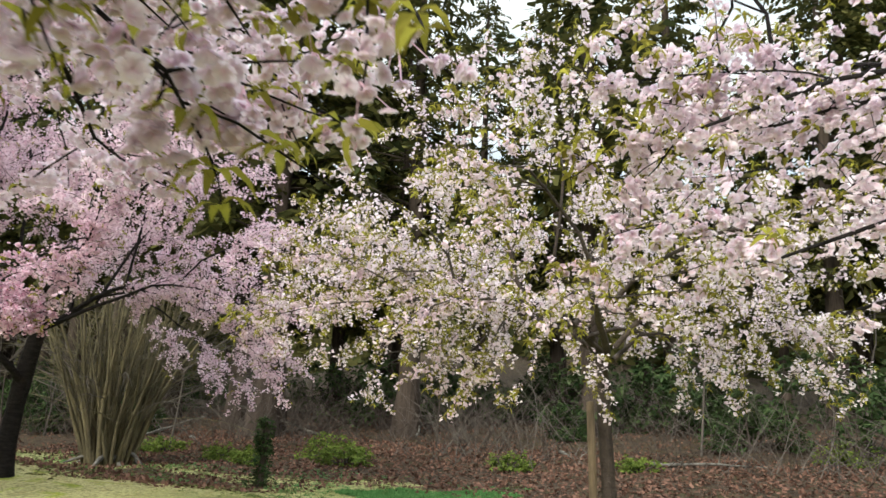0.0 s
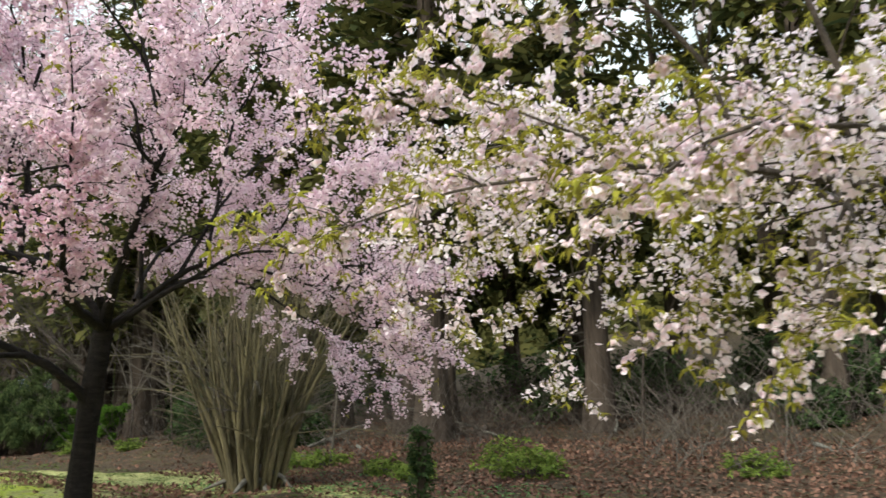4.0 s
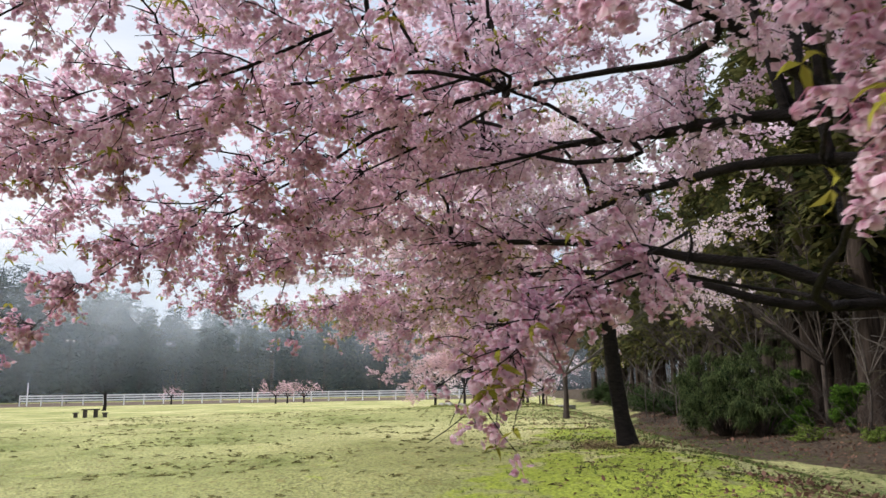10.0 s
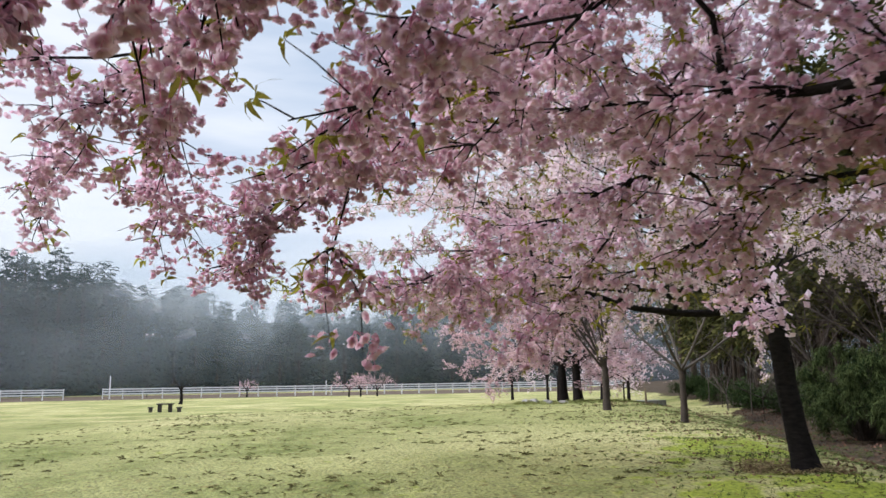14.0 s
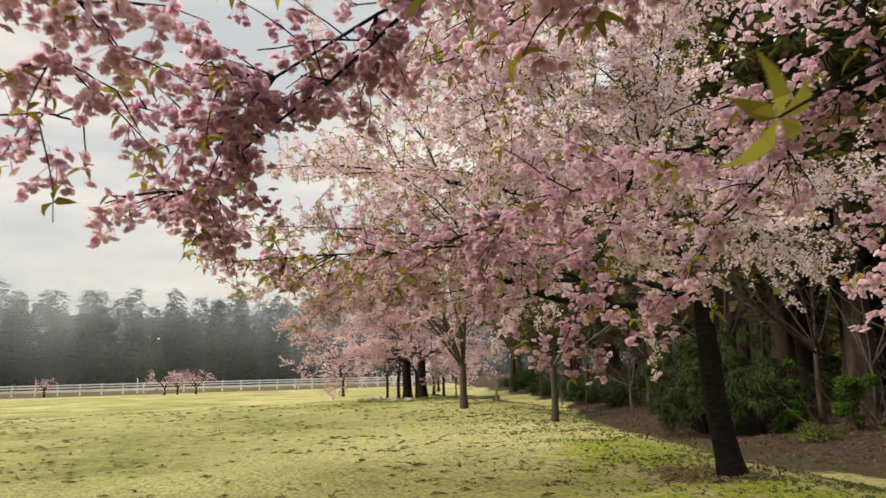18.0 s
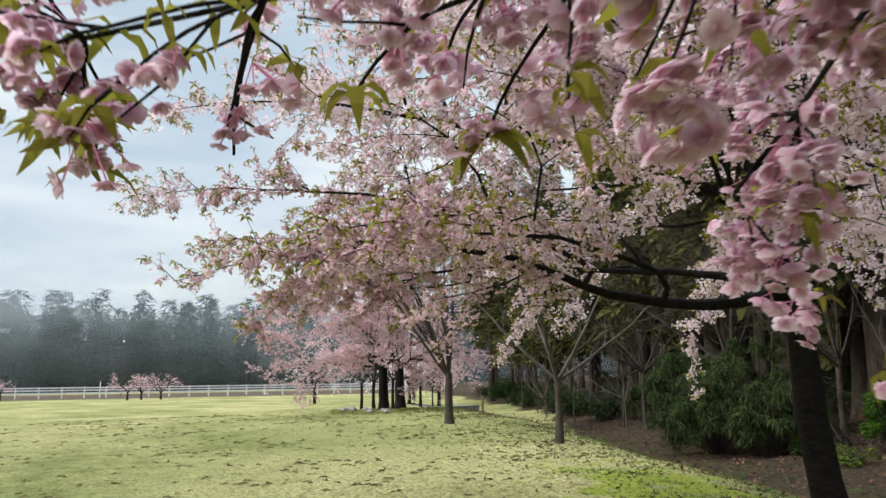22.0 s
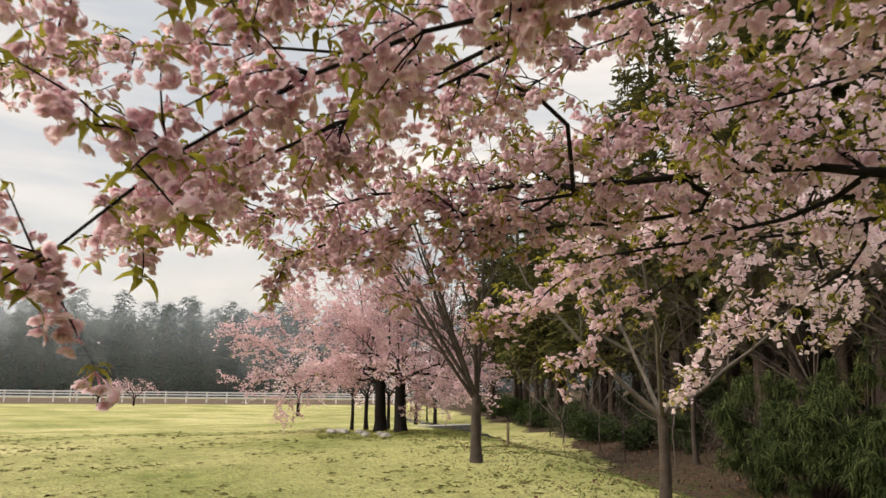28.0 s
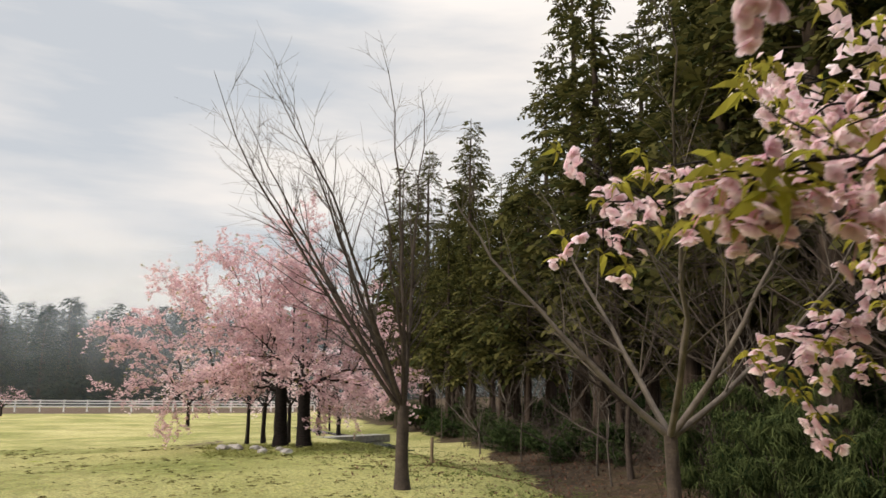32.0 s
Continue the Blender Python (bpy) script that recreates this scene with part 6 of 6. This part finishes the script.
for s, n, wide, tall, seed, mat, label in (
    (18.4, 7.0, 0.5, 0.7, 151, LEAF_LIME, "low lime green shrub beside the ditch"), (16.6, 8.0, 0.5, 0.6, 152, LEAF_LIME, "low lime green shrub beside the ditch"),
    (1.5, 8.5, 0.7, 0.6, 153, LEAF_LIME, "low leafy green shrub on leaf litter"), (0.2, 7.6, 0.6, 0.7, 154, LEAF_LIME, "low yellow-green shrub on leaf litter"),
    (5.6, 7.4, 0.55, 0.5, 170, LEAF_LIME, "low leafy green plants behind the shrub"), (3.2, 7.2, 0.6, 0.45, 171, LEAF_LIME, "low leafy green plants on the ditch bank"), (2.2, 6.7, 0.4, 0.35, 172, LEAF_LIME, "low leafy green plants on the ditch bank"),
    (6.8, 7.0, 0.6, 0.6, 173, LEAF_LIME, "low leafy green plants behind the shrub"), (-3.0, 8.8, 0.5, 0.4, 174, LEAF_LIME, "low yellow-green plants on leaf litter"), (-5.5, 9.6, 0.45, 0.4, 175, LEAF_LIME, "low yellow-green plants on leaf litter"),
    (-7.0, 14.0, 1.3, 1.7, 155, LEAF_DARK, "dark evergreen shrub on leafy bank"), (-9.0, 12.5, 0.7, 0.6, 156, LEAF_LIME, "small lime green shrub on leafy bank"),
    (-2.0, 14.8, 0.8, 1.2, 157, LEAF_DARK, "dark evergreen shrub under the cedars"), (-5.0, 19.0, 1.6, 2.0, 158, LEAF_DARK, "dark evergreen shrub under the cedars"),
    (36.0, 7.5, 1.4, 1.5, 159, LEAF_DARK, "dark evergreen shrub at the wood edge"), (40.0, 7.8, 1.6, 1.7, 160, LEAF_DARK, "dark evergreen shrub at the wood edge"),
    (45.0, 8.4, 1.5, 1.4, 161, LEAF_DARK, "dark evergreen shrub at the wood edge"), (51.0, 8.0, 1.6, 1.6, 162, LEAF_DARK, "dark evergreen shrub at the wood edge"),
    (58.0, 8.2, 1.8, 2.0, 163, LEAF_DARK, "dark evergreen shrub at the wood edge"), (66.0, 9.0, 2.0, 2.0, 164, LEAF_DARK, "dark evergreen shrub at the wood edge"),
    (13.0, 9.0, 1.5, 1.8, 165, LEAF_DARK, "dark evergreen shrub behind the ditch"), (15.2, 9.6, 1.3, 2.2, 166, LEAF_DARK, "dark evergreen shrub behind the ditch"),
    (10.0, 9.5, 1.4, 1.4, 167, LEAF_DARK, "dark evergreen shrub behind the ditch"), (28.5, 8.6, 1.2, 1.4, 168, LEAF_DARK, "dark evergreen shrub under the cedars"),
    (33.6, 8.4, 1.2, 1.3, 169, LEAF_DARK, "dark evergreen shrub under the cedars"),
):
    x, y = from_row(s, n)
    low = mat is LEAF_LIME
    leaf_bush("shrub", x, y, wide * (1.25 if low else 1.0), tall * (0.62 if low else 1.0), int((420 if low else 1000) * wide), SMALL_TUFT, mat, label, seed, 1.0 if low else 1.3)
# undergrowth deeper in the wood
for k in range(66):
    s, n = (RL.uniform(-26, 70), RL.uniform(13, 27)) if k < 46 else (RL.uniform(-15, 9), RL.uniform(13.5, 22))
    x, y = from_row(s, n)
    leaf_bush("shrub", x, y, RL.uniform(1.2, 2.4), RL.uniform(1.2, 3.2), 200, SMALL_TUFT, LEAF_DARK, "dark evergreen undergrowth in the cedar wood", 200 + k, 2.6)
# tangled leafless brush under the trees
for k in range(64):
    s, n = (RL.uniform(-16, 10), RL.uniform(9.0, 18)) if k < 36 else (RL.uniform(10, 44), RL.uniform(7.0, 13))
    x, y = from_row(s, n)
    rng = np.random.default_rng(500 + k)
    root = thing("brushwood", (x, y, ground_at(x, y)), "tangle of leafless twigs under the cedars", "brush", "brush of the wood")
    sp = Soup()
    for q in range(46):
        w = rng.uniform(0, 2 * np.pi)
        pts = sprout(rng, np.array([rng.normal(0, 1.0), rng.normal(0, 1.0), 0.0]), np.array([math.cos(w) * 0.8, math.sin(w) * 0.8, 1.0]), rng.uniform(0.8, 3.2), 5, -0.06, 0.16)
        tube(sp, pts, np.linspace(0.008, 0.0025, 6), 3)
    part("tangle", sp, TWIG_GREY if k % 2 else BARK_BROWN, root, kind="stuff")
# leafless saplings at the edge of the wood
for k, (s, n, tall, lean) in enumerate(((27.5, 7.6, 4.6, 0.4), (29.5, 6.2, 3.6, -0.8), (31.5, 6.8, 4.2, 0.9), (33.0, 6.0, 3.2, -0.4), (36.5, 6.4, 4.4, 0.6), (40.5, 6.2, 3.8, -0.9), (44.5, 6.8, 4.6, 0.7), (49.0, 7.0, 5.0, -0.6), (19.5, 9.2, 5.0, 0.6), (15.0, 8.6, 4.6, -0.7), (12.0, 8.2, 4.0, 0.8), (17.6, 9.8, 5.2, -0.4), (34.0, 8.2, 5.0, -0.6), (38.0, 9.0, 5.5, 0.8), (42.0, 8.0, 4.5, -0.5), (46.0, 9.2, 6.0, 0.6), (52.0, 8.6, 5.0, -0.7), (24.5, 9.0, 6.5, 0.5),
                                        (8.5, 7.2, 4.2, -1.2), (6.0, 7.8, 4.8, 1.0), (10.5, 8.4, 5.0, -0.8), (0.0, 11.0, 5.5, 0.6), (-6.0, 13.0, 4.5, 0.5), (-9.5, 14.5, 4.0, -0.4), (57.0, 9.0, 6.5, 0.4), (64.0, 8.6, 6.0, -0.5))):
    x, y = from_row(s, n)
    mast = tall * (0.25 + 0.3 * ((k * 7) % 5) / 5)
    bare_tree("sapling", (x, y), mast, 1.5 + 0.25 * (k % 4), tall, "thin leafless grey sapling at edge of wood", TWIG_GREY if k % 3 else BARK_BROWN, 300 + k, r=0.02 + 0.006 * (k % 3), limbs=3 + k % 3, limb_share=0.8, lean=(lean, 0.4 * lean), group="saplings of the wood edge", dense=0.6, fork_lean=(lean * 0.25, -lean * 0.15), upright=0.85)


# ---- posts, stake, stones, stream ----
def log_post(name, x, y, tall, r, label, category, lean=0.0, ivy=0):
    z = ground_at(x, y)
    root = thing(name, (x, y, z), label, category)
    rng = np.random.default_rng(int(abs(x * 100)))
    sp = Soup()
    tube(sp, [(0, 0, -0.2), (lean * 0.5, 0, tall * 0.5), (lean, 0, tall), (lean, 0, tall + 0.01)], [r, r * 0.95, r * 0.9, 0.01], 8, 0.05, rng)
    part("shaft", sp, WOOD_STAKE if not ivy else BARK_CEDAR, root, smooth=True)
    if ivy:
        w, h = rng.uniform(0, 2 * np.pi, ivy), rng.uniform(0, tall * 1.05, ivy)
        q = r + np.abs(rng.normal(0.03, 0.05, ivy)) * (1 + (h < 0.3))
        soup = Soup()
        scatter(soup, SMALL_TUFT, np.stack([np.cos(w) * q, np.sin(w) * q, h], 1), turns(rng, ivy, 1.0), rng.uniform(0.6, 1.1, ivy))
        part("ivy", soup, LEAF_DARK, root, "glossy dark ivy leaves", kind="stuff")


log_post("stake", 0.95, 8.42, 1.3, 0.042, "pale split wooden stake tied to young cherry", "stake", -0.04)
log_post("tree_stump", -3.55, 13.6, 1.05, 0.06, "ivy-covered broken tree stump beside the ditch", "stump", 0.05, 260)
log_post("stake", -29.6, 24.2, 0.55, 0.04, "short dark wooden stake at edge of the ditch", "stake")


def stones(x, y, count, seed):
    rng = np.random.default_rng(seed)
    for k in range(count):
        px, py = x + rng.normal(0, 0.75), y + rng.normal(0, 0.4)
        bm = bmesh.new()
        bmesh.ops.create_icosphere(bm, subdivisions=2, radius=1)
        size = rng.uniform(0.09, 0.19)
        for v in bm.verts:
            v.co *= size * (1 + 0.25 * noise.noise(v.co * 1.5 + Vector((k, 0, 0))))
            v.co.z *= 0.65
        ob = part("stone", bm, STONE)
        ob.location = (px, py, ground_at(px, py) + size * 0.2)
        tagged(ob, "pale rounded stone lying on the grassy mound", "stone", "stones under the cherries")


stones(-36.2, 23.6, 9, 12)


def water_sheet():
    sp = Soup()
    rows = []
    for s in np.linspace(38, 66, 40):
        c = 2.4 + 1.0 * math.sin((s - 38) * 0.16)
        for n in (c - 0.45, c + 0.45):
            x, y = from_row(s, n)
            rows.append((x, y, 0.0))
    v = np.array(rows)
    v[:, 2] = np.repeat(np.maximum(height(v[0::2, 0], v[0::2, 1]), height(v[1::2, 0], v[1::2, 1])), 2) + 0.03
    i = np.arange(39) * 2
    sp.add(v, np.stack([i, i + 1, i + 3, i + 2], 1))
    tagged(part("stream", sp, WATER), "narrow shallow stream in grassy ditch", "water", kind="structure")
    sp = Soup()
    for (s0, n0, s1, n1) in ((47.5, 0.6, 50.5, 4.2),):
        a, b = from_row(s0, n0), from_row(s1, n1)
        z = 0.38
        d = np.array([b[0] - a[0], b[1] - a[1], 0])
        q = np.array([-d[1], d[0], 0]) / np.linalg.norm(d) * 0.5
        a3, b3 = np.array([*a, z]), np.array([*b, z])
        v = [p + k * q + np.array([0, 0, e]) for p in (a3, b3) for k in (-1, 1) for e in (-0.35, 0.06)]
        sp.add(v, [[0, 1, 3, 2], [4, 6, 7, 5], [0, 4, 5, 1], [2, 3, 7, 6], [0, 2, 6, 4], [1, 5, 7, 3]])
    tagged(part("footbridge", sp, CONCRETE), "low grey concrete slab bridge over the stream", "bridge")


water_sheet()


# ---- ground cover ----
def cover(name, count, area, template, mat, label, seed, scale, lift=0.0, lean=0.3, keep=None):
    rng = np.random.default_rng(seed)
    s, n = rng.uniform(area[0], area[1], count), rng.uniform(area[2], area[3], count)
    if keep is not None:
        m = rng.random(count) < keep(s, n)
        s, n = s[m], n[m]
    x, y = from_row(s, n)
    p = np.stack([x, y, height(x, y) + lift], 1)
    soup = Soup()
    scatter(soup, template, p, turns(rng, len(p), lean), scale * rng.uniform(0.6, 1.5, len(p)))
    tagged(part(name, soup, mat), label, name.replace("_", " "), kind="stuff")


GRASS_TUFT = leaf_template(RL, 4, 0.085, 0.014, -0.4, 0.5)
TUSSOCK = leaf_template(RL, 9, 0.22, 0.02, 0.1, 0.7)
CLOD = leaf_template(RL, 6, 0.15, 0.05, 0.25, 1.0)
DEAD = leaf_template(RL, 1, 0.075, 0.045, 0.15)
cover("lawn_grass", 26000, (-4, 40, -14, 3.0), GRASS_TUFT, GRASS_BLADE, "short tufted lawn grass of yellow green", 401, 0.42, keep=lambda s, n: np.exp(-np.maximum(0, s - 12) / 25))
cover("grass_clods", 6500, (-2, 40, -18, 0.8), CLOD, GRASS_DARK, "scattered dark clods of torn dry grass", 402, 0.6, lean=0.3, keep=lambda s, n: 0.25 + 0.75 * (np.sin(s * 0.9 + n * 0.4) * np.sin(n * 0.8 - s * 0.3) > 0.1))
cover("ditch_grass", 9000, (-10, 46, 0.8, 5.6), TUSSOCK, GRASS_DITCH, "longer dark green grass along the ditch", 403, 0.55, keep=lambda s, n: 0.25 + 0.75 * (np.sin(s * 1.1 + n * 0.6) * np.sin(n * 1.4 - s * 0.4) > -0.1))
# dark weeds and brown leaves added to imitate the trees' shade on the ridge
cover("ridge_weeds", 15000, (3, 34, -3.2, 2.6), GRASS_TUFT, GRASS_DITCH, "short dark weeds standing in for canopy shade on the ridge", 410, 0.75, lean=0.6, keep=lambda s, n: smooth_step(-3.2, 0.4, n) * (0.3 + 0.7 * (np.sin(s * 1.7 + n * 1.1) * np.sin(n * 2.1 - s * 0.7) > 0.0)))
cover("ridge_leaves", 7000, (2, 30, -3.0, 4.0), DEAD, LEAF_DEAD, "brown fallen leaves standing in for canopy shade on the ridge", 411, 0.75, 0.015, 0.7, keep=lambda s, n: smooth_step(-3.0, 1.0, n))
cover("leaf_litter", 34000, (-22, 40, 4.0, 20), DEAD, LEAF_DEAD, "brown fallen leaves under the wood edge", 404, 1.0, 0.01, 1.0, keep=lambda s, n: smooth_step(-0.5, 1.5, n - np.interp(s, [-20, 3, 14, 20, 40], [6.5, 6.3, 4.4, 2.4, 3.4])))
cover("bank_leaves", 34000, (-14, 9, 5.0, 12.5), DEAD, LEAF_DEAD, "thick brown fallen leaves on shaded bank", 408, 1.0, 0.01, 0.8)
cover("fallen_leaves", 4500, (-2.0, 6.5, 0.8, 4.8), DEAD, LEAF_DEAD, "grey brown fallen leaves below the shrub", 405, 1.0, 0.01, 1.0)
cover("shrub_grass", 5200, (-4.5, 7.5, 2.6, 7.0), TUSSOCK, LEAF_SPRING, "fresh green grass tufts round the coppiced shrub", 409, 0.42, keep=lambda s, n: 0.15 + 0.85 * (np.sin(s * 1.3 + n * 0.9) * np.sin(n * 1.7 - s * 0.5) > 0.15))
cover("dry_grass", 110, (8.35, 9.45, -0.75, 0.35), TUSSOCK, GRASS_DRY, "dry grass tussocks round the cherry foot", 406, 1.1)
cover("mound_plants", 900, (30, 38, -4.5, 0.5), TUSSOCK, GRASS_BLADE, "rough plants and grass on the cherry mound", 407, 1.3)


def fallen_branches():
    rng = np.random.default_rng(17)
    for k, (s, n, L) in enumerate(((7.5, 9.8, 3.0), (8.5, 9.0, 2.0), (5.0, 12.5, 3.5), (-5.5, 10.5, 2.4), (-3.0, 11.8, 1.8), (7.0, 8.0, 1.6), (2.0, 13.2, 2.6))):
        x, y = from_row(s, n)
        w = rng.uniform(0, 2 * np.pi)
        sp = Soup()
        pts = sprout(rng, np.array([0, 0, 0.06]), np.array([math.cos(w), math.sin(w), 0.1]), L, 7, 0.0, 0.12)
        pts[:, 2] += height(x + pts[:, 0], y + pts[:, 1]) - ground_at(x, y)
        tube(sp, pts, np.linspace(0.045, 0.012, 8), 6, 0.08, rng)
        for q in range(4):
            j = rng.integers(2, 7)
            tube(sp, sprout(rng, pts[j], rng.normal(0, 1, 3) * np.array([1, 1, 0.3]) + np.array([0, 0, 0.4]), rng.uniform(0.4, 1.0), 3, 0, 0.1), [0.015, 0.011, 0.008, 0.004], 4)
        ob = part("fallen_branch", sp, BARK_PALE, smooth=True)
        ob.location = (x, y, ground_at(x, y))
        tagged(ob, "pale fallen branch lying on leaf litter", "branch", "fallen branches")


fallen_branches()


def spring_grass():
    """A strip of fresh green blades in the wet ditch near the start."""
    rng = np.random.default_rng(44)
    q, w = np.sqrt(rng.random(7000)), rng.uniform(0, 2 * np.pi, 7000)
    x, y = -0.8 + 1.3 * q * np.cos(w) * (1 + 0.2 * np.sin(5 * w)), 13.55 + 0.8 * q * np.sin(w) * (1 + 0.3 * np.sin(3 * w + 1)) + 0.25 * q * np.cos(w)
    soup = Soup()
    scatter(soup, GRASS_TUFT, np.stack([x, y, height(x, y)], 1), turns(rng, 7000, 0.3), rng.uniform(0.7, 1.5, 7000))
    tagged(part("ditch_sprouts", soup, LEAF_SPRING), "fresh bright green grass sprouting in wet ditch", "grass", kind="stuff")


spring_grass()
